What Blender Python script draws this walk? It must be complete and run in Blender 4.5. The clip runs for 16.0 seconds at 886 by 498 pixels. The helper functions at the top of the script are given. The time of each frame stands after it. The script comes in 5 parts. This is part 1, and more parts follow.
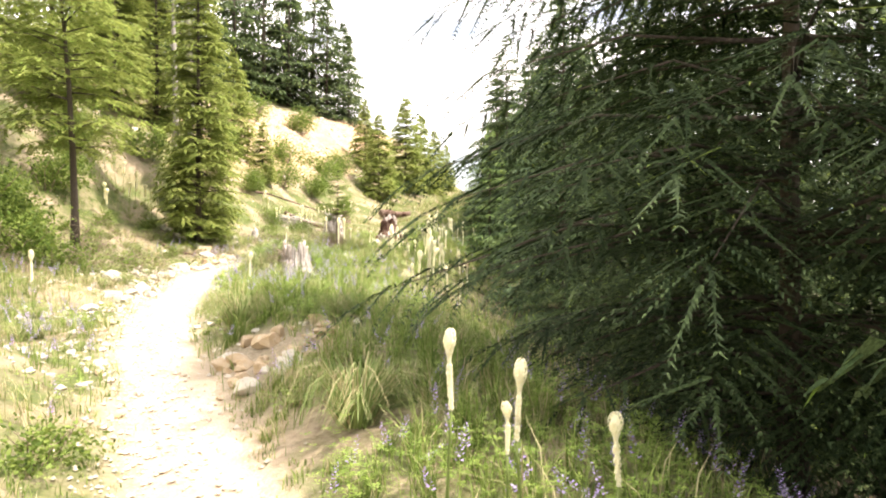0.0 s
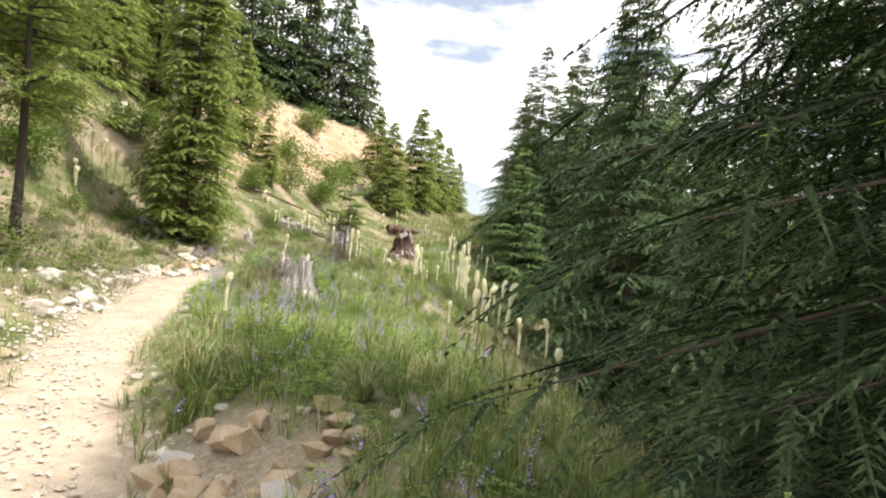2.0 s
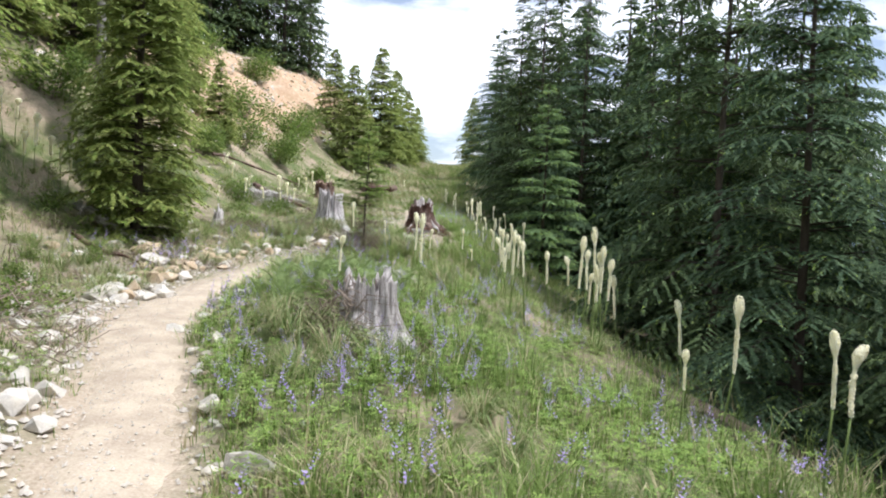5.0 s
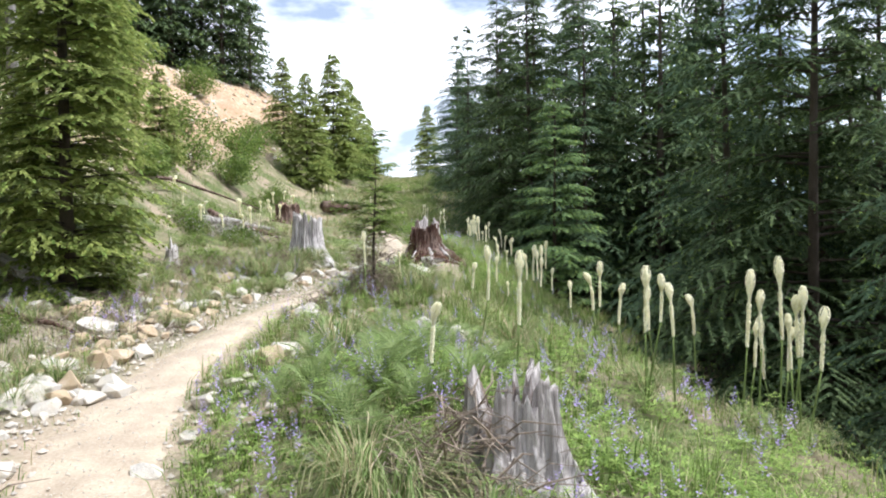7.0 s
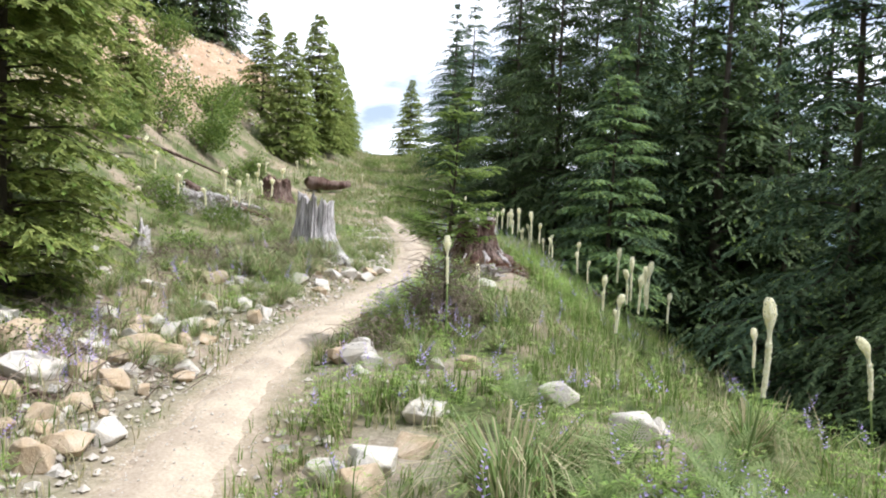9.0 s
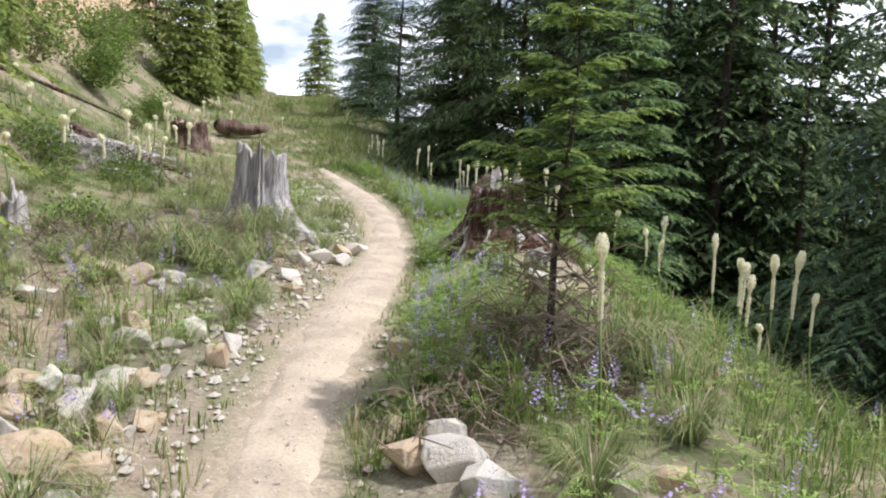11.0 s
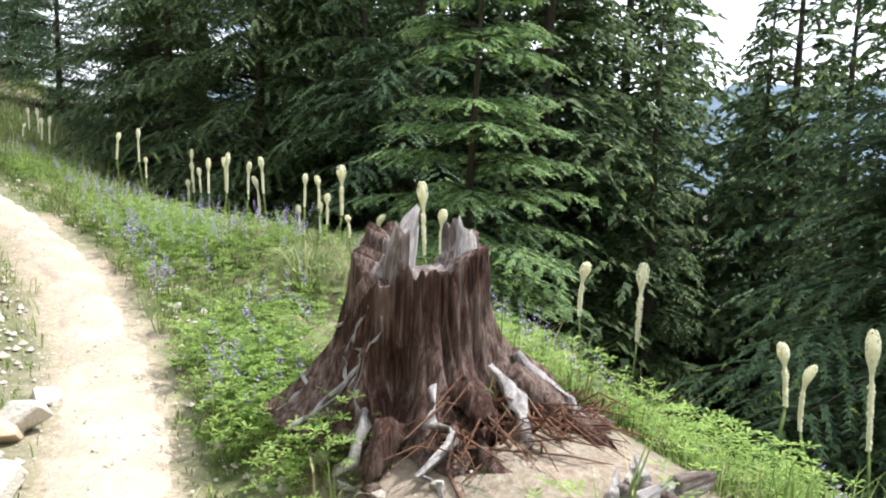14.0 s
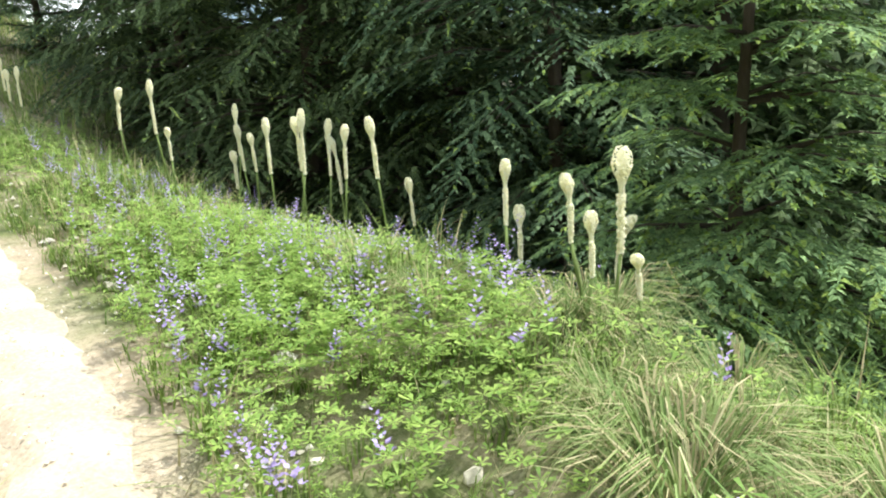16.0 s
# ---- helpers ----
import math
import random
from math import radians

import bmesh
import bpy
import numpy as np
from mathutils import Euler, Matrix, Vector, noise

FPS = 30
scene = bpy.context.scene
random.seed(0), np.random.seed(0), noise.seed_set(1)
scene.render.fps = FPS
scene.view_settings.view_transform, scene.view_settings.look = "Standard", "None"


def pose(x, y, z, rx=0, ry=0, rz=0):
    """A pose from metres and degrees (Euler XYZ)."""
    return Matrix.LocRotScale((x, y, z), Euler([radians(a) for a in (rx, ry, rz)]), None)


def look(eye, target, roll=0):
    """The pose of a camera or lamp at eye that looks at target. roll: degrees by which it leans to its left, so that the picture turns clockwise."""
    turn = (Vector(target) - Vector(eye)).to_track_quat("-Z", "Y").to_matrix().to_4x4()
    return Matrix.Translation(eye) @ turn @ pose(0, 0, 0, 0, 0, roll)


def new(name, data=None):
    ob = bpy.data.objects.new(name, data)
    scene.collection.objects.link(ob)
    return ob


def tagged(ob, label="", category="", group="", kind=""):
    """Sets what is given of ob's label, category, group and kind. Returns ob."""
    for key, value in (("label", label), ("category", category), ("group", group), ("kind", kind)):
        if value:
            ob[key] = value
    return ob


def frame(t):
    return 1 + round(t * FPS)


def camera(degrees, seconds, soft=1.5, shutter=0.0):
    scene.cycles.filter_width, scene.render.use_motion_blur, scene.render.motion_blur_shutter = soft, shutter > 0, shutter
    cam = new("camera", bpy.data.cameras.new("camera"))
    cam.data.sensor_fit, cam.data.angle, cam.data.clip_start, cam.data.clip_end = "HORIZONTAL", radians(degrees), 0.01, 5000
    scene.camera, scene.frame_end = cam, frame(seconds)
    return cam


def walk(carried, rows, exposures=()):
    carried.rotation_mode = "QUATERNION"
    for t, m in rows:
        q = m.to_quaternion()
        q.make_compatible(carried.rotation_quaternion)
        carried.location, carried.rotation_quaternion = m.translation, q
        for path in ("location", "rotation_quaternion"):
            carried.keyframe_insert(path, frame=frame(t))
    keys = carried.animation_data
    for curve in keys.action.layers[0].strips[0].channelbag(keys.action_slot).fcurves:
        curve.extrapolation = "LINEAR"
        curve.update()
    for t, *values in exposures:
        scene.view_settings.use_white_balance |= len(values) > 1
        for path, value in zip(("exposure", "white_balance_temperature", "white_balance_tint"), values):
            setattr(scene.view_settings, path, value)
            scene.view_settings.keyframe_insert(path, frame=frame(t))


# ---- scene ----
cam = camera(57.8, 16.0, soft=2.0)
METRES, EYE, TILT, LEAN, TURN = 25.0, 1.5, 0.0, 0.0, 0.0
ROWS = [
    (0.0, 0.0, 0.0, 0.0, -0.0, 0.0, -0.0),
    (0.5, -0.0086, 0.0313, 0.0016, -2.45, -0.7, -0.34),
    (1.0, -0.0149, 0.0625, 0.0014, -3.69, -0.92, -1.7),
    (1.5, -0.0227, 0.095, 0.0027, -2.11, -0.02, -3.83),
    (2.0, -0.0265, 0.1241, 0.0048, -0.46, 1.51, -5.88),
    (2.5, -0.039, 0.1571, 0.0071, 8.51, -2.98, -5.78),
    (3.0, -0.0526, 0.1824, 0.0123, 10.51, -3.99, -7.25),
    (3.5, -0.0611, 0.2103, 0.0148, 6.59, -4.04, -3.7),
    (4.0, -0.0738, 0.2361, 0.0167, -0.26, -2.55, -3.33),
    (6.5, -0.1287, 0.3784, 0.0293, -8.0, -1.79, -0.45),
    (7.0, -0.1344, 0.4086, 0.0296, -9.41, -1.2, 0.86),
    (7.5, -0.1438, 0.4395, 0.03, -10.95, -1.52, -3.13),
    (8.0, -0.1482, 0.4681, 0.0319, -13.34, -1.25, -2.26),
    (8.5, -0.1556, 0.5002, 0.0348, -12.37, -1.77, -2.52),
    (11.0, -0.1803, 0.6497, 0.0407, -19.89, -6.13, -2.75),
    (11.5, -0.1781, 0.6788, 0.0425, -27.77, -6.56, -1.51),
    (12.0, -0.1735, 0.7095, 0.0457, -30.39, -3.7, -1.79),
    (12.5, -0.1663, 0.739, 0.0483, -34.32, -3.64, 0.87),
    (13.0, -0.1579, 0.7707, 0.0498, -35.78, -4.07, -0.84),
    (13.5, -0.1508, 0.8014, 0.0505, -38.42, -5.65, -2.54),
    (14.0, -0.1379, 0.8297, 0.0499, -42.47, -7.67, -1.65),
    (14.5, -0.1266, 0.8611, 0.0512, -44.43, -8.45, -4.09),
    (15.0, -0.1144, 0.8886, 0.0525, -48.19, -8.96, 0.32),
    (15.5, -0.1028, 0.9205, 0.0538, -45.48, -11.36, -0.97),
    (16.0, -0.0914, 0.9516, 0.0557, -42.35, -14.3, 3.16),
]
EXPOSURES = [(0.0, 1.43, 7500, 16), (0.5, 0.98, 7500, 17), (1.0, 0.83, 7300, 16), (1.5, 0.73, 7100, 15), (2.0, 0.63, 6850, 13), (2.5, 0.51, 6550, 12), (3.0, 0.33, 6150, 10), (4.0, 0.21, 5900, 12), (6.5, 0.53, 6000, 14),
             (7.0, 0.51, 5950, 13), (8.5, 0.43, 5950, 13), (11.0, 0.23, 6050, 16), (12.5, 0.55, 6050, 13), (14.0, 0.8, 6050, 11), (14.5, 0.95, 6150, 10), (15.5, 1.0, 6300, 4), (16.0, 1.0, 6300, 4)]
walk(cam, [(t, pose(0, 0, EYE, TILT, LEAN, TURN) @ pose(METRES * x, METRES * y, METRES * z, 90 + pitch, roll, yaw)) for t, x, y, z, yaw, pitch, roll in ROWS], EXPOSURES)

# ---- world, sun ----
SUN_AZ, SUN_EL = radians(106), radians(62)      # from +y towards +x, and above the horizon
world = bpy.data.worlds.new("sky")
scene.world = world
world.use_nodes = True
wn, wl = world.node_tree.nodes, world.node_tree.links
wn.clear()
sky = wn.new("ShaderNodeTexSky")
sky.sky_type, sky.sun_disc = 'NISHITA', False
sky.sun_elevation, sky.sun_rotation = SUN_EL, SUN_AZ
w_co = wn.new("ShaderNodeTexCoord")
w_map = wn.new("ShaderNodeMapping")
w_map.inputs["Scale"].default_value = (1.6, 1.6, 4.5)
w_noise = wn.new("ShaderNodeTexNoise")
w_noise.inputs["Scale"].default_value = 1.7
w_noise.inputs["Detail"].default_value = 7
w_noise.inputs["Roughness"].default_value = 0.55
w_ramp = wn.new("ShaderNodeValToRGB")
w_ramp.color_ramp.elements[0].color = (0.16, 0.16, 0.16, 1)
w_ramp.color_ramp.elements[0].position, w_ramp.color_ramp.elements[1].position = 0.40, 0.51
w_mix = wn.new("ShaderNodeMixRGB")
w_mix.inputs[2].default_value = (14.0, 14.2, 14.6, 1)
w_bg = wn.new("ShaderNodeBackground")
w_bg.inputs["Strength"].default_value = 0.1
w_out = wn.new("ShaderNodeOutputWorld")
wl.new(w_co.outputs["Generated"], w_map.inputs["Vector"])
wl.new(w_map.outputs["Vector"], w_noise.inputs["Vector"])
wl.new(w_noise.outputs["Fac"], w_ramp.inputs["Fac"])
wl.new(w_ramp.outputs["Color"], w_mix.inputs["Fac"])
wl.new(sky.outputs["Color"], w_mix.inputs[1])
wl.new(w_mix.outputs["Color"], w_bg.inputs["Color"])
wl.new(w_bg.outputs["Background"], w_out.inputs["Surface"])

sun_data = bpy.data.lights.new("sun", 'SUN')
sun_data.energy, sun_data.angle, sun_data.color = 4.0, radians(1.5), (1.0, 0.96, 0.89)
sun = new("sun", sun_data)
sun_way = Vector((math.sin(SUN_AZ) * math.cos(SUN_EL), math.cos(SUN_AZ) * math.cos(SUN_EL), math.sin(SUN_EL)))
sun.matrix_world = look(sun_way * 60, (0, 0, 0))


# ---- materials ----
def material(name):
    m = bpy.data.materials.new(name)
    m.use_nodes = True
    m.node_tree.nodes.clear()
    return m, m.node_tree.nodes, m.node_tree.links


def noise_node(n, l, scale, detail=6, rough=0.6, stretch=None):
    co = n.new("ShaderNodeTexCoord")
    t = n.new("ShaderNodeTexNoise")
    t.inputs["Scale"].default_value, t.inputs["Detail"].default_value, t.inputs["Roughness"].default_value = scale, detail, rough
    if stretch:
        mp = n.new("ShaderNodeMapping")
        mp.inputs["Scale"].default_value = stretch
        l.new(co.outputs["Object"], mp.inputs["Vector"])
        l.new(mp.outputs["Vector"], t.inputs["Vector"])
    else:
        l.new(co.outputs["Object"], t.inputs["Vector"])
    return t.outputs["Fac"]


def ramp_node(n, l, fac, stops):
    r = n.new("ShaderNodeValToRGB")
    r.color_ramp.elements[0].position, r.color_ramp.elements[0].color = stops[0][0], (*stops[0][1], 1)
    r.color_ramp.elements[1].position, r.color_ramp.elements[1].color = stops[-1][0], (*stops[-1][1], 1)
    for p, c in stops[1:-1]:
        r.color_ramp.elements.new(p).color = (*c, 1)
    l.new(fac, r.inputs["Fac"])
    return r.outputs["Color"]


def mix_node(n, l, fac, a, b, how='MIX'):
    m = n.new("ShaderNodeMixRGB")
    m.blend_type = how
    for k, v in ((0, fac), (1, a), (2, b)):
        if hasattr(v, "links"):
            l.new(v, m.inputs[k])
        else:
            m.inputs[k].default_value = v if k == 0 else (*v, 1)
    return m.outputs["Color"]


def finish(n, l, colour, rough=0.9, bump=None, strength=0.4, distance=0.02, spec=0.3):
    b = n.new("ShaderNodeBsdfPrincipled")
    b.inputs["Roughness"].default_value = rough
    b.inputs["Specular IOR Level"].default_value = spec
    l.new(colour, b.inputs["Base Color"])
    if bump is not None:
        bn = n.new("ShaderNodeBump")
        bn.inputs["Strength"].default_value, bn.inputs["Distance"].default_value = strength, distance
        l.new(bump, bn.inputs["Height"])
        l.new(bn.outputs["Normal"], b.inputs["Normal"])
    o = n.new("ShaderNodeOutputMaterial")
    l.new(b.outputs["BSDF"], o.inputs["Surface"])


def surface(name, fine, coarse, fine_scale, coarse_scale, rough=0.9, strength=0.4, distance=0.02, stretch=None, mixing=0.5):
    """Two noises of their own size, each through a ramp of colours."""
    m, n, l = material(name)
    a = noise_node(n, l, fine_scale, 8, 0.65, stretch)
    b = noise_node(n, l, coarse_scale, 4, 0.5, stretch)
    c = mix_node(n, l, mixing, ramp_node(n, l, a, fine), ramp_node(n, l, b, coarse))
    finish(n, l, c, rough, a, strength, distance)
    return m


def leaf(name, dark, light, through_it=0.35, rough=0.7, patch=None, grain=None):
    """Foliage: every leaf its own shade, some light passing through; patch: a second colour that comes in drifts."""
    m, n, l = material(name)
    g = n.new("ShaderNodeNewGeometry")
    c = ramp_node(n, l, g.outputs["Random Per Island"], [(0.0, dark), (1.0, light)])
    if patch:
        c = mix_node(n, l, ramp_node(n, l, noise_node(n, l, patch[1], 3), [(0.42, (0, 0, 0)), (0.62, (1, 1, 1))]), c, patch[0])
    if grain:
        c = mix_node(n, l, 1.0, c, ramp_node(n, l, noise_node(n, l, grain, 4, 0.7), [(0.36, (0.45, 0.45, 0.45)), (0.64, (1.35, 1.35, 1.35))]), 'MULTIPLY')
    b = n.new("ShaderNodeBsdfPrincipled")
    b.inputs["Roughness"].default_value, b.inputs["Specular IOR Level"].default_value = rough, 0.15
    l.new(c, b.inputs["Base Color"])
    tr = n.new("ShaderNodeBsdfTranslucent")
    l.new(c, tr.inputs["Color"])
    mx = n.new("ShaderNodeMixShader")
    mx.inputs[0].default_value = through_it
    l.new(b.outputs["BSDF"], mx.inputs[1])
    l.new(tr.outputs["BSDF"], mx.inputs[2])
    o = n.new("ShaderNodeOutputMaterial")
    l.new(mx.outputs["Shader"], o.inputs["Surface"])
    return m


M_TRAIL = surface("trail_sand", [(0.34, (0.26, 0.207, 0.152)), (0.5, (0.42, 0.348, 0.262)), (0.66, (0.54, 0.47, 0.38))], [(0.38, (0.325, 0.263, 0.197)), (0.62, (0.51, 0.43, 0.325))], 60, 3.2, 0.95, 0.4, 0.008, None, 0.55)
M_BARK = surface("bark", [(0.3, (0.035, 0.026, 0.02)), (0.7, (0.12, 0.095, 0.075))], [(0.35, (0.06, 0.045, 0.035)), (0.65, (0.13, 0.11, 0.095))], 30, 3, 0.95, 0.8, 0.02, (1, 1, 0.25))
M_SNAG = surface("grey_dead_bark", [(0.3, (0.12, 0.11, 0.10)), (0.7, (0.33, 0.31, 0.28))], [(0.35, (0.20, 0.19, 0.17)), (0.65, (0.34, 0.31, 0.28))], 22, 2, 0.95, 0.8, 0.02, (1, 1, 0.15))
M_NEEDLE = leaf("dark_needles", (0.042, 0.075, 0.031), (0.155, 0.215, 0.090), 0.3, grain=70)
# hemlock needles again, darkened: the near tree's shaded side put into the colour
M_NEEDLE_SHADED = leaf("shaded_needles", (0.019, 0.038, 0.016), (0.075, 0.115, 0.047), 0.18, grain=70)
M_NEEDLE_BLUE = leaf("blue_green_needles", (0.050, 0.095, 0.054), (0.170, 0.250, 0.125), 0.32, grain=70)
M_NEEDLE_WARM = leaf("yellow_green_needles", (0.16, 0.215, 0.06), (0.40, 0.455, 0.135), 0.5, grain=70)
M_NEEDLE_YOUNG = leaf("young_fir_needles", (0.12, 0.18, 0.055), (0.27, 0.36, 0.10), 0.45, grain=70)
M_NEEDLE_FIR = leaf("fir_needles", (0.11, 0.19, 0.085), (0.30, 0.43, 0.18), 0.4, grain=70)
M_TIP = leaf("new_growth_needles", (0.18, 0.29, 0.06), (0.36, 0.46, 0.12), 0.4, grain=70)
M_STALK = leaf("stalk_green", (0.12, 0.18, 0.05), (0.22, 0.28, 0.10), 0.2)
M_CREAM = leaf("cream_petals", (0.88, 0.84, 0.58), (0.96, 0.94, 0.77), 0.3)


# ---- plan: the trail's line and the lie of the land ----
TRAIL_Y = [-12, -3, 0, 2.4, 5.9, 9.0, 12.5, 15.5, 17.5, 19.3, 20.7, 22.3, 24.6, 26.3, 28.9, 31.7, 35, 40, 50, 60, 90]
TRAIL_X = [2.2, 0.7, 0, -0.57, -1.95, -3.2, -4.0, -4.6, -4.45, -4.05, -3.6, -2.95, -2.08, -1.68, -1.42, -1.4, -1.2, -0.2, 1.6, 2.3, 5.0]
TRAIL_Z = [-0.6, -0.15, 0, 0.05, 0.36, 0.64, 0.85, 1.05, 1.18, 1.3, 1.4, 1.47, 1.62, 1.8, 2.0, 2.28, 2.6, 3.2, 4.5, 5.6, 7.5]


def smooth_line(at, xs, ys):
    """Cubic through the points, with no overshoot to speak of."""
    xs, ys = np.asarray(xs, float), np.asarray(ys, float)
    slope = np.gradient(ys, xs)
    at = np.clip(np.asarray(at, float), xs[0], xs[-1])
    i = np.clip(np.searchsorted(xs, at) - 1, 0, len(xs) - 2)
    h = xs[i + 1] - xs[i]
    u = (at - xs[i]) / h
    return ((2 * u**3 - 3 * u**2 + 1) * ys[i] + (u**3 - 2 * u**2 + u) * h * slope[i]
            + (3 * u**2 - 2 * u**3) * ys[i + 1] + (u**3 - u**2) * h * slope[i + 1])


def ease(v, a, b):
    u = np.clip((np.asarray(v, float) - a) / (b - a), 0, 1)
    return u * u * (3 - 2 * u)


def soft_over(v, k):
    """0 below nought, v above it, rounded over a width k."""
    v = np.asarray(v, float)
    return np.where(v > 30 * k, v, k * np.log1p(np.exp(np.clip(v / k, -40, 30))))


WAVES = [(0.55, 0.31, 0.9, 0.10), (-0.42, 0.73, 2.2, 0.08), (1.1, -0.8, 4.1, 0.05), (1.9, 1.3, 0.4, 0.03), (-2.3, 1.7, 1.3, 0.025), (3.7, -2.9, 2.6, 0.018), (4.6, 4.1, 5.0, 0.014)]


def ground_z(x, y):
    x, y = np.asarray(x, float), np.asarray(y, float)
    yc = np.clip(y, -12, 90)
    d = x - smooth_line(yc, TRAIL_Y, TRAIL_X)
    z = smooth_line(yc, TRAIL_Y, TRAIL_Z)
    # uphill side
    toe = np.interp(yc, [-12, 5, 22, 40, 58, 75], [3.2, 3.4, 4.2, 3.8, 2.4, 2.4])
    left = soft_over(-d - toe, 0.5)
    bank = 0.82 * (left - soft_over(left - 5.4, 0.35)) + 0.30 * soft_over(left - 5.4, 0.35)
    bank = np.minimum(bank, 26 + 0.02 * left)
    z = z + bank + 0.10 * soft_over(-d - 0.7, 0.2) * ease(-d, 0.5, 3) * (d > -6) + 0.53 * (d <= -6)
    # downhill side: a low brow beside the trail, then the slope
    brow = np.interp(yc, [0, 6, 9, 13, 18, 22, 26, 40], [0.05, 0.18, 0.22, 0.15, 0.28, 0.26, 0.06, 0.05])
    z = z + brow * ease(d, 0.35, 1.3) * (1 - ease(d, 1.6, 3.6))
    edge = np.interp(yc, [0, 6, 11, 15, 18, 21.5, 24, 26, 30, 34, 45], [2.4, 3.0, 3.6, 4.0, 3.2, 2.1, 1.6, 1.2, 1.1, 1.4, 2.6])
    z = z - np.minimum(0.46 * soft_over(d - edge, 0.22), 60)
    rim = ease(left, 0.6, 2.0) * (1 - ease(left, 5.0, 6.5))
    for ky, kx, ph, amp in ((1.15, 0.3, 0.4, 0.16), (2.7, 0.8, 1.9, 0.10), (5.3, 1.9, 0.7, 0.06), (0.9, 3.4, 2.5, 0.07)):
        z = z + rim * amp * np.sin(ky * y + kx * x + ph + 1.3 * np.sin(0.7 * y + x))
    far = ease(np.abs(d), 0.5, 1.6)
    calm = 1 - 0.9 * ease(y, 25, 31)
    for kx, ky, ph, amp in WAVES:
        z = z + amp * np.sin(kx * x + ky * y + ph) * far * (calm if amp < 0.04 else 1)
    z = z - 0.05 * (1 - ease(np.abs(d), 0.25, 0.75)) * (1 - ease(y, 23, 29))
    return z


def gz(x, y):
    return float(ground_z(x, y))


# ---- making meshes ----
def mesh_of(name, verts, faces, mats, index=None, smooth=False):
    me = bpy.data.meshes.new(name)
    me.from_pydata([tuple(v) for v in np.asarray(verts, float).tolist()], [], [tuple(f) for f in (faces.tolist() if hasattr(faces, "tolist") else faces)])
    for m in mats:
        me.materials.append(m)
    if index is not None:
        me.polygons.foreach_set("material_index", np.asarray(index, np.int32))
    if smooth:
        me.polygons.foreach_set("use_smooth", np.ones(len(me.polygons), bool))
    me.update()
    return me


def child(name, me, parent, label=""):
    ob = new(name, me)
    ob.parent = parent
    return tagged(ob, label)


def tube(points, radii, sides=7):
    """Vertices and faces of a round, tapering limb along points."""
    points, verts, faces = [Vector(p) for p in points], [], []
    for i, p in enumerate(points):
        t = (points[min(i + 1, len(points) - 1)] - points[max(i - 1, 0)]).normalized()
        a = t.orthogonal().normalized() if abs(t.z) < 0.9 else Vector((1, 0, 0)).cross(t).normalized()
        b = t.cross(a)
        for k in range(sides):
            w = 2 * math.pi * k / sides
            verts.append(p + (a * math.cos(w) + b * math.sin(w)) * radii[i])
    for i in range(len(points) - 1):
        for k in range(sides):
            j = (k + 1) % sides
            faces.append((i * sides + k, i * sides + j, (i + 1) * sides + j, (i + 1) * sides + k))
    faces.append(tuple(range(sides - 1, -1, -1)))
    faces.append(tuple((len(points) - 1) * sides + k for k in range(sides)))
    return verts, faces


# ---- ground ----
BARE_SPOTS = ((-1.5, 22.9, 0.5), (-1.62, 22.15, 0.5), (-2.0, 22.4, 0.42), (-1.2, 22.4, 0.42), (-1.45, 21.5, 0.45), (-3.35, 24.9, 0.42), (-2.9, 24.3, 0.2), (-2.4, 13.6, 0.3), (-1.4, 6.6, 0.6), (-1.7, 7.2, 0.45), (-3.4, 19.0, 0.4), (-3.4, 17.0, 0.5), (-2.1, 17.2, 0.35), (-2.8, 18.6, 0.3), (-1.1, 23.9, 0.35), (-0.95, 23.3, 0.35), (-2.6, 19.7, 0.25))


def ground():
    ax = np.concatenate([-np.geomspace(900, 16, 26), np.arange(-14.6, -7.9, 0.3), np.arange(-7.7, 7.0, 0.2), np.arange(7.2, 14, 0.4), np.geomspace(16, 900, 26)])
    ay = np.concatenate([-np.geomspace(900, 10, 22), np.arange(-8, 32, 0.2), np.arange(32.2, 60, 0.32), np.geomspace(61, 1200, 30)])
    gx, gy = np.meshgrid(ax, ay)
    verts = np.stack([gx, gy, ground_z(gx, gy)], -1).reshape(-1, 3)
    nx = len(ax)
    i, j = np.meshgrid(np.arange(nx - 1), np.arange(len(ay) - 1))
    a = (j * nx + i).ravel()
    faces = np.stack([a, a + 1, a + 1 + nx, a + nx], 1)
    me = mesh_of("ground", verts, faces, [M_GROUND], smooth=True)
    dd = verts[:, 0] - smooth_line(np.clip(verts[:, 1], -12, 90), TRAIL_Y, TRAIL_X)
    yy = verts[:, 1]
    spots = sum(np.exp(-(((verts[:, 0] - cx) ** 2 + (yy - cy) ** 2) / (r * r)) ** 2) for cx, cy, r in BARE_SPOTS)
    dust = (1 - ease(np.abs(dd) * (1 + 0.7 * ease(yy, 15, 19)), 0.28, 0.70)) * (1 - ease(yy, 24, 31))
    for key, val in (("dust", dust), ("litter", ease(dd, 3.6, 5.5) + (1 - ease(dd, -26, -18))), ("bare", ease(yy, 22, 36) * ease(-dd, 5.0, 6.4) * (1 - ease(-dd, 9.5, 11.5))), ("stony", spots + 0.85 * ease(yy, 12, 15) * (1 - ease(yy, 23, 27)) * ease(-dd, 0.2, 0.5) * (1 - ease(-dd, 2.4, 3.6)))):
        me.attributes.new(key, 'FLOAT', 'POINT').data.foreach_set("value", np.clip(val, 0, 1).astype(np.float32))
    ob = new("ground", me)
    return tagged(ob, "grassy mountain slope with bare stony soil", "ground", kind="structure")


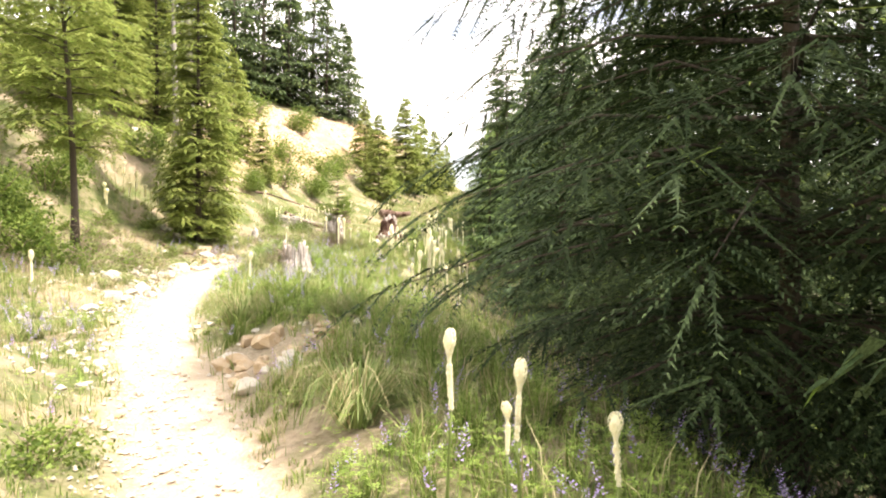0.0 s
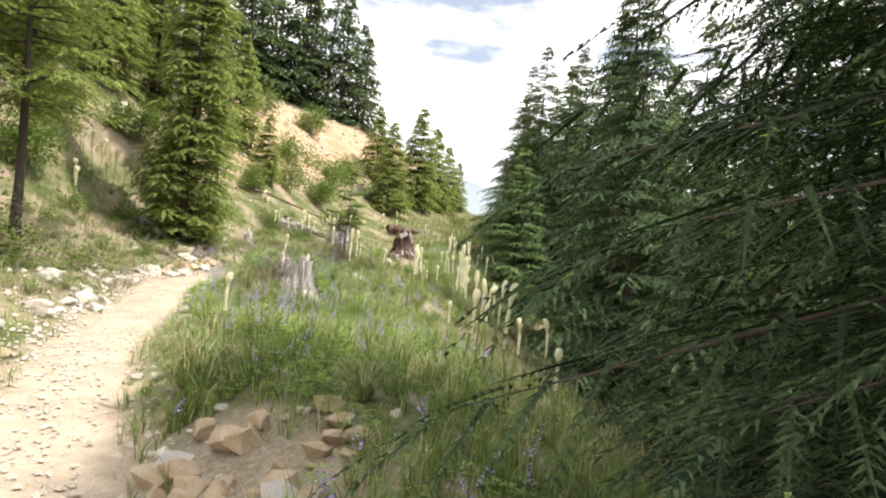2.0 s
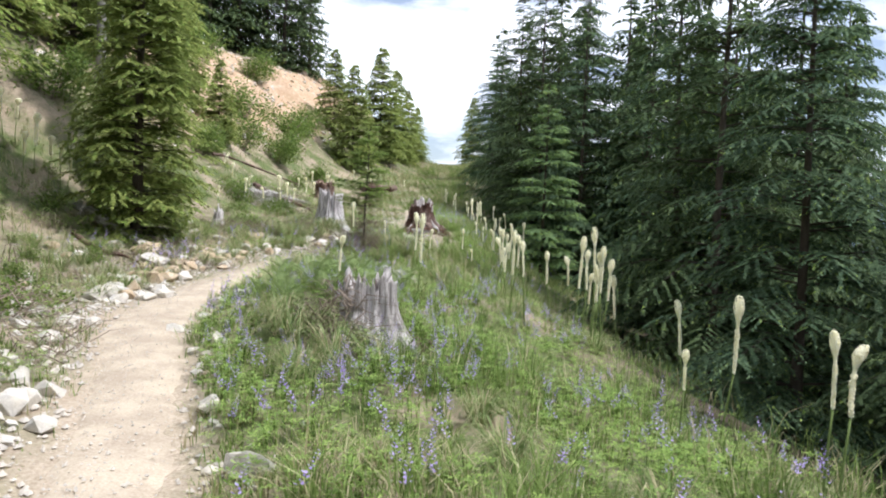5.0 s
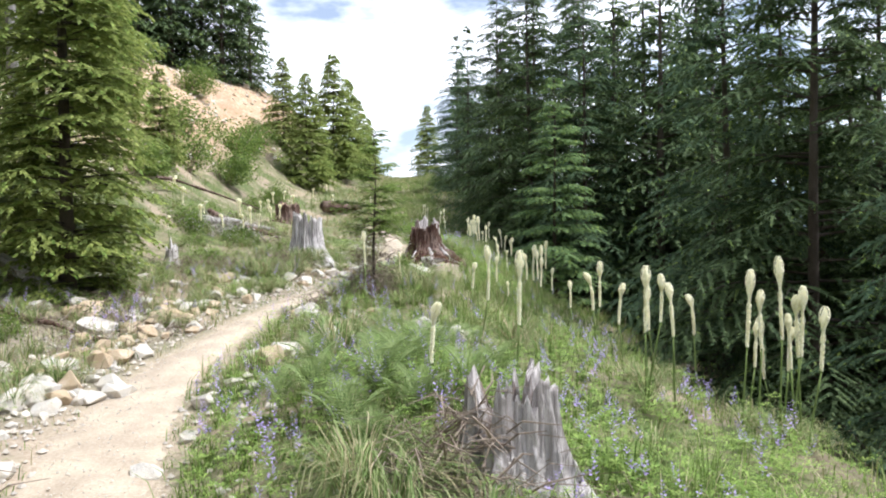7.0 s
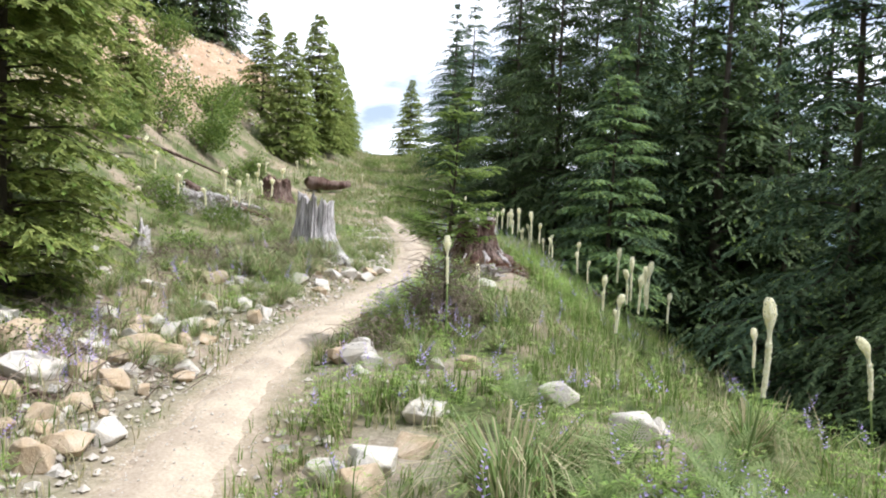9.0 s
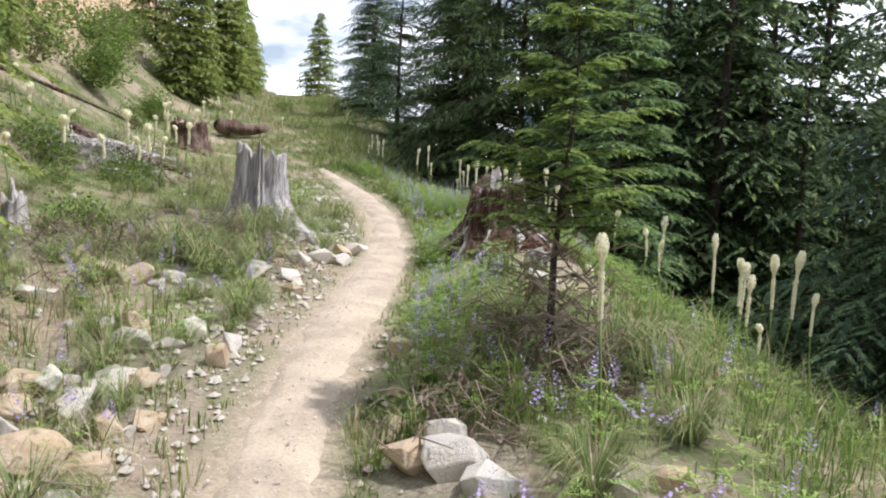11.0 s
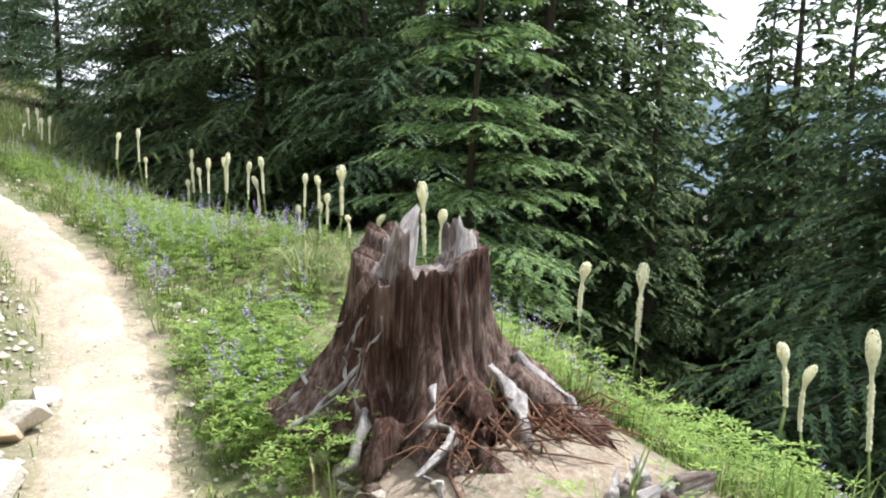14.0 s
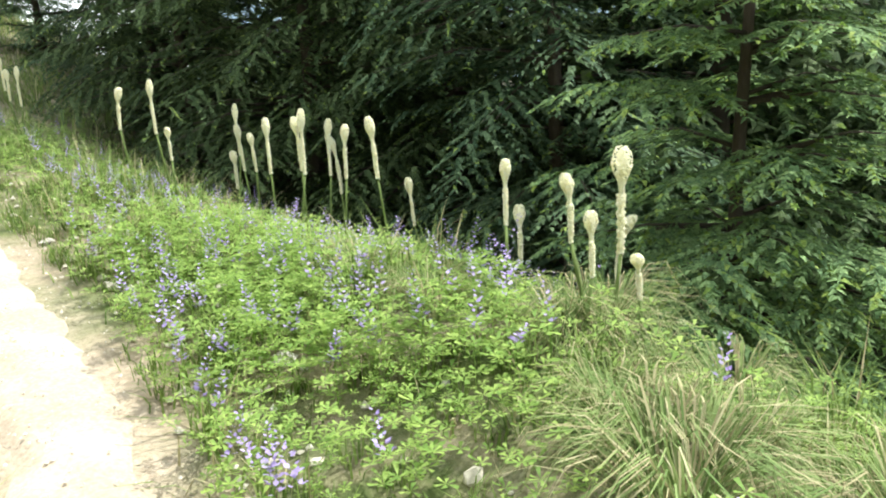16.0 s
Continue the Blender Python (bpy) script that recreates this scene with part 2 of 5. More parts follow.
def trail():
    ys = np.arange(-10, 31.6, 0.06)
    cx = smooth_line(ys, TRAIL_Y, TRAIL_X)
    tx = np.gradient(cx, ys)
    across = np.linspace(-1, 1, 21)
    rows, rng = [], random.Random(4)
    for k, y in enumerate(ys):
        wl_ = 0.30 + 0.05 * math.sin(y * 0.9) + 0.025 * math.sin(y * 2.6 + 1) + 0.02 * math.sin(y * 8.3) + rng.uniform(-0.035, 0.035)
        wr_ = 0.30 + 0.045 * math.sin(y * 0.8 + 2) + 0.025 * math.sin(y * 2.9) + 0.02 * math.sin(y * 7.1 + 2) + rng.uniform(-0.035, 0.035)
        wl_, wr_ = wl_ + 0.09, wr_ + 0.09
        wl_, wr_ = (q * (1 - 0.40 * float(ease(y, 15, 19))) * (1 - 0.6 * float(ease(y, 27, 33))) for q in (wl_, wr_))
        for u in across:
            off = u * (wl_ if u < 0 else wr_)
            x, yy = cx[k] + off, y - off * tx[k]
            rows.append((x, yy, gz(x, yy) + 0.030 - 0.065 * abs(u) ** 3 + 0.012 * noise.noise((x * 5, yy * 5, 0.3)) + 0.012 * noise.noise((x * 14, yy * 14, 0.7))))
    n = len(across)
    i, j = np.meshgrid(np.arange(n - 1), np.arange(len(ys) - 1))
    a = (j * n + i).ravel()
    ob = new("trail", mesh_of("trail", rows, np.stack([a, a + 1, a + 1 + n, a + n], 1), [M_TRAIL], smooth=True))
    return tagged(ob, "narrow pale sandy dirt footpath winding uphill", "path", kind="structure")


m, n, l = material("slope_soil")
soil = mix_node(n, l, 0.5, ramp_node(n, l, noise_node(n, l, 26, 8), [(0.3, (0.20, 0.155, 0.11)), (0.7, (0.50, 0.44, 0.34))]), ramp_node(n, l, noise_node(n, l, 1.2, 5), [(0.35, (0.20, 0.15, 0.10)), (0.65, (0.36, 0.27, 0.18))]))
green = ramp_node(n, l, noise_node(n, l, 9, 6), [(0.3, (0.055, 0.085, 0.025)), (0.7, (0.15, 0.17, 0.06))])
orange = mix_node(n, l, 0.5, ramp_node(n, l, noise_node(n, l, 2.3, 8), [(0.3, (0.34, 0.20, 0.11)), (0.5, (0.48, 0.31, 0.19)), (0.7, (0.58, 0.47, 0.35))]), ramp_node(n, l, noise_node(n, l, 8, 8, 0.75), [(0.34, (0.22, 0.13, 0.075)), (0.5, (0.46, 0.31, 0.20)), (0.64, (0.66, 0.55, 0.42))]))
cover = ramp_node(n, l, noise_node(n, l, 0.9, 7, 0.7), [(0.40, (0, 0, 0)), (0.56, (1, 1, 1))])
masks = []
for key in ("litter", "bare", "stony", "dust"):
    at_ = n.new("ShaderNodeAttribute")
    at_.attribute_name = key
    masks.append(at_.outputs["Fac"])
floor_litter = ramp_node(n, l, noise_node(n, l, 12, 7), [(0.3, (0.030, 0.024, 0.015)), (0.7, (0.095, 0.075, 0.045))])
base = mix_node(n, l, cover, soil, green)
stony = mix_node(n, l, mix_node(n, l, 0.55, (0, 0, 0), cover), mix_node(n, l, ramp_node(n, l, noise_node(n, l, 0.35, 4), [(0.4, (0, 0, 0)), (0.6, (1, 1, 1))]), orange, soil), green)
rubble = ramp_node(n, l, noise_node(n, l, 30, 9, 0.75), [(0.30, (0.10, 0.08, 0.06)), (0.5, (0.30, 0.25, 0.20)), (0.68, (0.52, 0.47, 0.40))])
dust = ramp_node(n, l, noise_node(n, l, 40, 8, 0.7), [(0.34, (0.32, 0.25, 0.18)), (0.5, (0.44, 0.36, 0.27)), (0.66, (0.55, 0.46, 0.36))])
base = mix_node(n, l, masks[2], base, mix_node(n, l, 0.35, rubble, stony))
base = mix_node(n, l, masks[1], base, mix_node(n, l, 0.75, stony, orange))
worn = n.new("ShaderNodeMath")
worn.operation = 'MULTIPLY_ADD'
worn.inputs[1].default_value, worn.inputs[2].default_value = 1.2, -0.60
l.new(noise_node(n, l, 7, 6, 0.7), worn.inputs[0])
edge = n.new("ShaderNodeMath")
edge.operation, edge.use_clamp = 'ADD', True
l.new(worn.outputs[0], edge.inputs[0])
l.new(masks[3], edge.inputs[1])
kept = n.new("ShaderNodeMath")
kept.operation, kept.use_clamp = 'MULTIPLY', True
l.new(edge.outputs[0], kept.inputs[0])
l.new(ramp_node(n, l, masks[3], [(0.0, (0, 0, 0)), (0.25, (1, 1, 1))]), kept.inputs[1])
base = mix_node(n, l, kept.outputs[0], base, dust)
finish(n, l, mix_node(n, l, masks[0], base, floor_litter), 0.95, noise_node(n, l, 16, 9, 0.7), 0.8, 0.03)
M_GROUND = m
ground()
trail()


# ---- conifers ----
def conifer_meshes(height, radius, clear, seed, needles, tips=0.12, droop=0.35, whorls=26, per=7, twigs=12, taper=0.85, width=0.03, base_r=None, lean=0.0, spacing=0.075, spray=0.10, jitter=0.5, skirt=0.72, extra=(), core=1.7, twig=0.42):
    """Trunk and crown of a needle tree: whorls of limbs, each with twigs, each twig with a fishbone of needle sprays."""
    rng = np.random.default_rng(seed)
    base_r = base_r or height * 0.016
    tv, tf = tube([(lean * (k / 6) ** 2, 0.04 * math.sin(k), height * k / 6 * 0.985) for k in range(7)], [base_r * (1.35 if k == 0 else 1 - 0.93 * k / 6) for k in range(7)], 9)
    P, U, L, W, T, limbs = [], [], [], [], [], []
    for wi in range(whorls):
        f = (wi + rng.uniform(-0.3, 0.3)) / (whorls - 1)
        f = min(max(f, 0.0), 0.985)
        z = clear + (height - clear) * f
        reach0 = radius * (1 - f) ** taper + 0.08
        low = skirt + (1 - skirt) * min(1, f / 0.15)
        long_ones = [e for e in extra if abs(e[1] - z) <= 0.5 * (height - clear) / (whorls - 1)]
        for b in range((per if f < 0.85 else max(4, per - 2)) + len(long_ones)):
            az = rng.uniform(0, 2 * math.pi)
            reach = reach0 * low * rng.uniform(0.72, 1.12)
            if b < len(long_ones):
                az, reach = radians(long_ones[b][0]), long_ones[b][2]
            rise = rng.uniform(0.0, 0.3) + 0.55 * f
            out = np.array([math.cos(az), math.sin(az), 0])
            side = np.array([-out[1], out[0], 0])
            sag = droop * rng.uniform(0.7, 1.3)
            nt = max(5, int(twigs * (0.45 + 0.55 * reach / radius)))
            zz = z + rng.uniform(-jitter, jitter) * (height - clear) / whorls
            xo = lean * (zz / height) ** 2
            pt = lambda s: np.array([xo, 0, zz]) + out * reach * s + np.array([0, 0, reach * (rise * s - (sag + rise * 0.75) * s * s)])
            limbs.append(([pt(s) for s in (0.0, 0.5, 0.95)], [min(0.010, 0.2 * base_r) + 0.007 * reach, min(0.005, 0.1 * base_r) + 0.003 * reach, 0.002]))
            for k in range(nt):
                s = 0.14 + 0.86 * (k + rng.uniform(0, 0.8)) / nt
                s = min(s, 1.0)
                p = pt(s)
                tang = pt(min(s + 0.03, 1.03)) - p
                tang /= np.linalg.norm(tang)
                sgn = 1 if k % 2 else -1
                ang = rng.uniform(0.65, 1.05) * (1 if s < 0.93 else 0.3)
                d = tang * math.cos(ang) + side * sgn * math.sin(ang) + np.array([0, 0, rng.uniform(-0.22, 0.04)])
                d /= np.linalg.norm(d)
                tl = reach * (twig * (1 - s) + 0.13) * rng.uniform(0.75, 1.2) + 0.05
                nb = max(2, min(14, int(tl / spacing)))
                for q in range(nb):
                    g = (q + 0.7) / (nb + 0.4)
                    c = p + d * tl * g + np.array([0, 0, -0.25 * tl * g * g])
                    perp = np.cross(d, [0, 0, 1.0])
                    perp /= np.linalg.norm(perp) + 1e-6
                    for sg in (-1, 1):
                        a2 = rng.uniform(0.55, 0.95)
                        dd = d * math.cos(a2) + perp * sg * math.sin(a2) + np.array([0, 0, rng.uniform(-0.3, 0.1)])
                        P.append(c); U.append(dd); L.append(min(0.30 * tl * (1 - 0.6 * g) + 0.4 * spray, 1.5 * spray) * rng.uniform(0.7, 1.25)); W.append(width * rng.uniform(0.6, 1.1)); T.append(0)
                P.append(p); U.append(d + np.array([0, 0, -0.12])); L.append(tl); W.append(min(width * core, 0.35 * tl)); T.append(0)
                P.append(p + d * tl * 0.8 + np.array([0, 0, -0.16 * tl])); U.append(d + np.array([0, 0, -0.2])); L.append(spray); W.append(width); T.append(1 if rng.uniform() < tips * 4 else 0)
    P, U, L, W, T = np.array(P), np.array(U), np.array(L), np.array(W), np.array(T)
    U /= np.linalg.norm(U, axis=1)[:, None]
    up = np.array([0, 0, 1.0]) + rng.normal(0, 0.25, U.shape)
    S = np.cross(U, up)
    S /= np.linalg.norm(S, axis=1)[:, None] + 1e-6
    N = np.cross(S, U)
    L_, W_ = L[:, None], W[:, None]
    foot = P + U * L_ * 0.12
    V = np.stack([foot - S * W_ * 0.5, foot + S * W_ * 0.5, P + U * L_ - N * W_ * 0.4], 1).reshape(-1, 3)
    k = np.arange(len(P)) * 3
    F = np.stack([k, k + 1, k + 2], 1)
    T = np.where((T == 0) & (rng.uniform(size=len(T)) < 0.35 * tips), 1, T)
    crown = mesh_of("crown", V, F, [needles, M_TIP], T)
    lv, lf = [], []
    for pts, rr in limbs[::2 if height > 3 else 1]:
        v, fc = tube(pts, rr, 3)
        o = len(lv)
        lv += v
        lf += [tuple(o + i for i in f_) for f_ in fc]
    trunk = mesh_of("trunk", [tuple(v) for v in tv], tf, [M_BARK], smooth=True)
    return trunk, crown, mesh_of("limb_wood", [tuple(v) for v in lv], lf, [M_BARK], smooth=True)


def stand_tree(name, meshes, x, y, turn=0, size=1.0, label="", group="", sink=0.08):
    ob = new(name)
    ob.matrix_basis = pose(x, y, gz(x, y) - sink, 0, 0, turn) @ Matrix.Diagonal((size, size, size, 1))
    child("trunk", meshes[0], ob)
    child("crown", meshes[1], ob)
    tagged(child("limb_wood", meshes[2], ob), kind="stuff")
    return tagged(ob, label, "tree", group)


HEMLOCK_A = conifer_meshes(10.5, 2.8, 0.2, 1, M_NEEDLE, 0.07, 0.18, 25, 12, 22, 0.88, 0.038, 0.10, 0, 0.055, 0.052, 0.36, core=1.4, twig=0.27)
HEMLOCK_B = conifer_meshes(9, 2.3, 0.2, 2, M_NEEDLE_BLUE, 0.09, 0.16, 25, 11, 20, 0.88, 0.038, 0.09, 0, 0.055, 0.052, 0.36, core=1.4, twig=0.27)
SPRUCE = conifer_meshes(9, 1.25, 0.15, 3, M_NEEDLE_WARM, 0.10, 0.12, 38, 12, 11, 0.65, 0.050, 0.08, 0, 0.070, 0.075, 0.35, core=1.2)
OPEN_FIR = conifer_meshes(4.6, 1.15, 0.12, 7, M_NEEDLE_FIR, 0.30, 0.05, 17, 10, 16, 0.75, 0.032, 0.05, 0, 0.034, 0.042, 0.22, core=1.0)
SLIM = conifer_meshes(8.5, 1.4, 0.6, 8, M_NEEDLE, 0.04, 0.2, 24, 8, 10, 0.7, 0.06, None, 0, 0.09, 0.09, 0.3)
NEAR_TREE = conifer_meshes(9.5, 3.25, 0.6, 9, M_NEEDLE_SHADED, 0.02, 0.17, 27, 15, 28, 0.46, 0.019, 0.10, 0, 0.026, 0.042, 0.38, 0.5, ((167, 2.05, 3.45), (175, 2.6, 3.0), (190, 2.3, 2.7)), 1.5, 0.32)
YOUNG = conifer_meshes(2.15, 0.46, 0.85, 5, M_NEEDLE_YOUNG, 0.9, -0.10, 10, 6, 16, 0.5, 0.017, 0.026, 0, 0.016, 0.032, 0.4, core=0.9, twig=0.24)
SMALL = conifer_meshes(4.8, 1.45, 0.05, 6, M_NEEDLE_WARM, 0.08, 0.12, 24, 11, 10, 0.8, 0.08, 0.05, 0, 0.12, 0.12, 0.4, core=1.3)
CREST = conifer_meshes(7.5, 2.1, 0.05, 10, M_NEEDLE, 0.04, 0.2, 22, 9, 8, 0.75, 0.11, None, 0, 0.2, 0.2, 0.35, core=0.8)
AIRY = conifer_meshes(7.4, 1.9, 2.45, 11, M_NEEDLE_WARM, 0.40, 0.10, 18, 8, 14, 0.45, 0.045, 0.085, 0.5, 0.08, 0.085, 0.45, core=0.8)
HEMLOCK_FAR = conifer_meshes(10, 2.6, 0.2, 12, M_NEEDLE, 0.04, 0.18, 24, 10, 10, 0.88, 0.09, None, 0, 0.15, 0.14, 0.35, core=1.3)
FAR_WOOD = conifer_meshes(11, 2.4, 0.3, 13, M_NEEDLE_BLUE, 0.03, 0.4, 16, 6, 5, 0.75, 0.24, None, 0, 0.5, 0.6)

stand_tree("hemlock", NEAR_TREE, 2.75, 6.3, 20, 1.0, "broad hemlock, needles coloured darker for shade, with long branches reaching towards the path")
# first five: out of view near the start, added to shade the near hemlock
LOWER = [(3.6, 1.6, HEMLOCK_FAR, 1.0), (2.9, -2.6, HEMLOCK_FAR, 1.0), (5.6, 2.6, HEMLOCK_FAR, 1.0), (5.0, -1.2, HEMLOCK_FAR, 1.0), (4.6, 3.4, HEMLOCK_FAR, 1.1), (3.1, 9.5, HEMLOCK_A, 0.88), (3.4, 12.6, HEMLOCK_A, 0.9), (2.9, 19.4, HEMLOCK_A, 0.88), (2.4, 16.0, HEMLOCK_B, 0.78), (3.3, 22.3, HEMLOCK_B, 1.0), (4.9, 20.8, HEMLOCK_A, 0.9), (4.6, 27.6, HEMLOCK_FAR, 0.9), (6.4, 28.6, HEMLOCK_FAR, 0.9), (7.4, 23.2, HEMLOCK_FAR, 0.9), (8.3, 26.0, HEMLOCK_FAR, 0.9), (2.5, 31.2, HEMLOCK_A, 0.86),
         (3.0, 28.2, HEMLOCK_B, 0.9), (4.3, 33.5, HEMLOCK_A, 0.9), (2.9, 36.0, HEMLOCK_B, 0.85), (5.2, 26.3, SLIM, 0.65), (6.6, 24.6, SLIM, 0.85), (7.6, 28.5, HEMLOCK_FAR, 1.0), (6.2, 21.6, HEMLOCK_B, 1.0), (8.0, 32.5, HEMLOCK_FAR, 1.0), (9.5, 27.0, HEMLOCK_FAR, 0.85), (7.2, 36.5, HEMLOCK_FAR, 1.0), (12.5, 24.5, HEMLOCK_FAR, 0.85), (12.0, 33.0, HEMLOCK_FAR, 1.1), (8.2, 15.0, HEMLOCK_FAR, 1.1), (8.5, 41.0, HEMLOCK_FAR, 1.0), (11.5, 19.0, HEMLOCK_FAR, 1.1),
         (5.4, 15.2, HEMLOCK_FAR, 1.0), (5.6, 30.8, HEMLOCK_FAR, 1.0), (9.0, 24.0, SLIM, 0.95), (9.5, 20.0, HEMLOCK_FAR, 1.1), (7.4, 18.0, HEMLOCK_FAR, 1.0), (10.5, 29.5, HEMLOCK_FAR, 1.1), (4.2, 36.5, HEMLOCK_FAR, 0.95), (2.7, 40.5, HEMLOCK_B, 0.8), (3.2, 45.5, HEMLOCK_B, 0.8), (4.4, 50.5, HEMLOCK_B, 0.75), (5.6, 55.0, HEMLOCK_B, 0.7), (6.0, 11.5, HEMLOCK_FAR, 1.0), (5.2, 6.8, HEMLOCK_FAR, 1.0), (5.4, 41.5, HEMLOCK_FAR, 0.85), (4.7, 23.0, SLIM, 0.95), (3.6, 30.2, HEMLOCK_A, 0.9), (2.3, 33.8, HEMLOCK_A, 0.8), (3.9, 38.6, HEMLOCK_A, 0.8), (5.8, 33.5, HEMLOCK_FAR, 1.05), (6.8, 30.2, HEMLOCK_FAR, 1.05)]
for k, (x, y, kind, size) in enumerate(LOWER):
    stand_tree("hemlock", kind, x, y, k * 67, size, "dark green hemlock at the meadow's lower edge", "conifers below the trail")
rng = random.Random(55)
for k in range(44):
    a, far_ = rng.uniform(25, 125), rng.uniform(14, 34)
    x, y = 1 + far_ * math.sin(radians(a)), 22 + far_ * math.cos(radians(a))
    stand_tree("hemlock", FAR_WOOD, x, y, k * 40, rng.uniform(0.75, 1.15), "blue-green conifer in the wood down the slope", "wood down the slope")
stand_tree("fir", OPEN_FIR, 1.5, 25.75, 10, 1.0, "mid-green fir with flat tiered branches behind beargrass")
stand_tree("young_fir", YOUNG, -2.6, 19.75, 30, 0.94, "young fir with bright green tips beside the path", sink=0.03)
stand_tree("spruce", SPRUCE, -6.25, 20.5, 15, 1.0, "slender yellow-green conifer at the foot of the bank")
for k, (x, y, kind, size) in enumerate([(-6.9, 23.0, SPRUCE, 0.85), (-10.4, 25.4, SPRUCE, 1.0), (-8.6, 33.0, SMALL, 0.9), (-9.8, 27.4, SPRUCE, 0.9), (-11.0, 22.5, SPRUCE, 1.0), (-12.5, 28.5, SPRUCE, 0.9), (-13.0, 34.0, SPRUCE, 1.0)]):
    stand_tree("spruce", kind, x, y, 95 + k * 60, size, "slender yellow-green conifer on the bank", "conifers on the bank")
for k, (x, y, size) in enumerate([(-3.43, 42.8, 0.95), (-2.2, 47.4, 1.15), (-1.4, 50.5, 1.0), (-0.6, 55.0, 0.9), (-4.4, 45.2, 0.8), (4.0, 60.0, 0.95), (-7.0, 31.2, 0.5), (0.2, 58.5, 0.7)]):
    stand_tree("spruce", SMALL, x, y, k * 77, size, "small bushy conifer on the slope above the path", "small conifers up the slope")
for k, (x, y, size) in enumerate([(-6.3, 53.6, 0.8), (-7.6, 52.6, 1.05), (-8.8, 54.5, 1.2), (-10.0, 52.0, 1.2), (-11.4, 51.0, 1.3), (-12.6, 48.5, 1.2), (-14.0, 46.0, 1.3), (-13.8, 42.0, 1.2), (-15.0, 38.0, 1.2), (-11.0, 56.0, 1.3), (-7.0, 56.5, 0.9), (-13.2, 53.5, 1.4), (-16.5, 48.0, 1.4), (-17.0, 42.5, 1.4)]):
    stand_tree("crest_conifer", CREST, x, y, k * 50, size, "dark conifer on the crest above the bare bank", "conifers on the crest")
stand_tree("airy_tree", AIRY, -6.5, 14.2, 200, 0.9, "thin yellow-green tree with a bare leaning trunk", sink=0.05)
for k, (x, y, size) in enumerate([(-10.2, 18.0, 0.95), (-8.4, 12.2, 0.85), (-9.6, 15.2, 1.1), (-8.6, 9.5, 1.0), (-11.0, 19.0, 1.1), (-10.5, 12.0, 1.1)]):
    stand_tree("airy_tree", AIRY, x, y, 60 + k * 83, size, "thin yellow-green tree on the bank", "airy trees on the bank")


# ---- stumps, logs, rocks ----
def wood(name, deep, mid, pale, scale=20.0, relief=1.0, groove=0.55):
    """Weathered wood: grain along the object's upright axis, broken by patches."""
    m, n, l = material(name)
    grain = noise_node(n, l, scale, 10, 0.7, (1, 1, 0.09))
    patch = noise_node(n, l, 2.6, 5, 0.6, (1, 1, 0.6))
    streak = noise_node(n, l, scale * 2.5, 6, 0.75, (1, 1, 0.045))
    c = mix_node(n, l, ramp_node(n, l, patch, [(0.42, (0, 0, 0)), (0.62, (1, 1, 1))]), ramp_node(n, l, grain, [(0.30, deep), (0.5, mid), (0.68, pale)]), ramp_node(n, l, grain, [(0.35, mid), (0.6, pale)]))
    c = mix_node(n, l, groove, c, ramp_node(n, l, streak, [(0.38, (0.16, 0.14, 0.12)), (0.56, (1, 1, 1))]), 'MULTIPLY')
    finish(n, l, c, 0.9, streak, relief, 0.02)
    return m


M_WOOD_DARK = wood("rotting_brown_wood", (0.020, 0.009, 0.006), (0.105, 0.048, 0.032), (0.35, 0.265, 0.225), 30, 1.0, 0.85)
M_WOOD_GREY = wood("weathered_grey_wood", (0.16, 0.135, 0.125), (0.46, 0.42, 0.40), (0.78, 0.74, 0.71))
M_WOOD_PALE = wood("bleached_silver_wood", (0.15, 0.12, 0.11), (0.56, 0.52, 0.51), (0.86, 0.83, 0.82), 26)
M_WOOD_ROT = wood("weathered_inner_wood", (0.05, 0.030, 0.022), (0.20, 0.145, 0.12), (0.62, 0.58, 0.56), 24)
M_WOOD_RED = surface("crumbling_red_wood", [(0.3, (0.08, 0.034, 0.020)), (0.7, (0.26, 0.12, 0.07))], [(0.35, (0.11, 0.055, 0.035)), (0.65, (0.24, 0.14, 0.09))], 40, 6, 0.95, 0.9, 0.02)
M_ROCK = surface("pale_rock", [(0.3, (0.36, 0.33, 0.29)), (0.7, (0.62, 0.59, 0.53))], [(0.35, (0.48, 0.46, 0.43)), (0.65, (0.70, 0.62, 0.50))], 24, 2.5, 0.9, 0.6, 0.02)
M_ROCK_WARM = surface("ochre_rock", [(0.3, (0.32, 0.22, 0.13)), (0.7, (0.58, 0.46, 0.31))], [(0.35, (0.42, 0.31, 0.19)), (0.65, (0.58, 0.50, 0.40))], 24, 2.5, 0.9, 0.6, 0.02)
M_GRAVEL = surface("gravel_stone", [(0.3, (0.32, 0.29, 0.25)), (0.7, (0.58, 0.53, 0.46))], [(0.35, (0.38, 0.35, 0.31)), (0.65, (0.58, 0.51, 0.42))], 18, 3.5, 0.95, 0.4, 0.01)
M_TWIG = surface("dead_twigs", [(0.3, (0.10, 0.07, 0.05)), (0.7, (0.36, 0.29, 0.22))], [(0.35, (0.16, 0.12, 0.09)), (0.65, (0.34, 0.28, 0.23))], 30, 4, 0.95, 0.4, 0.005)


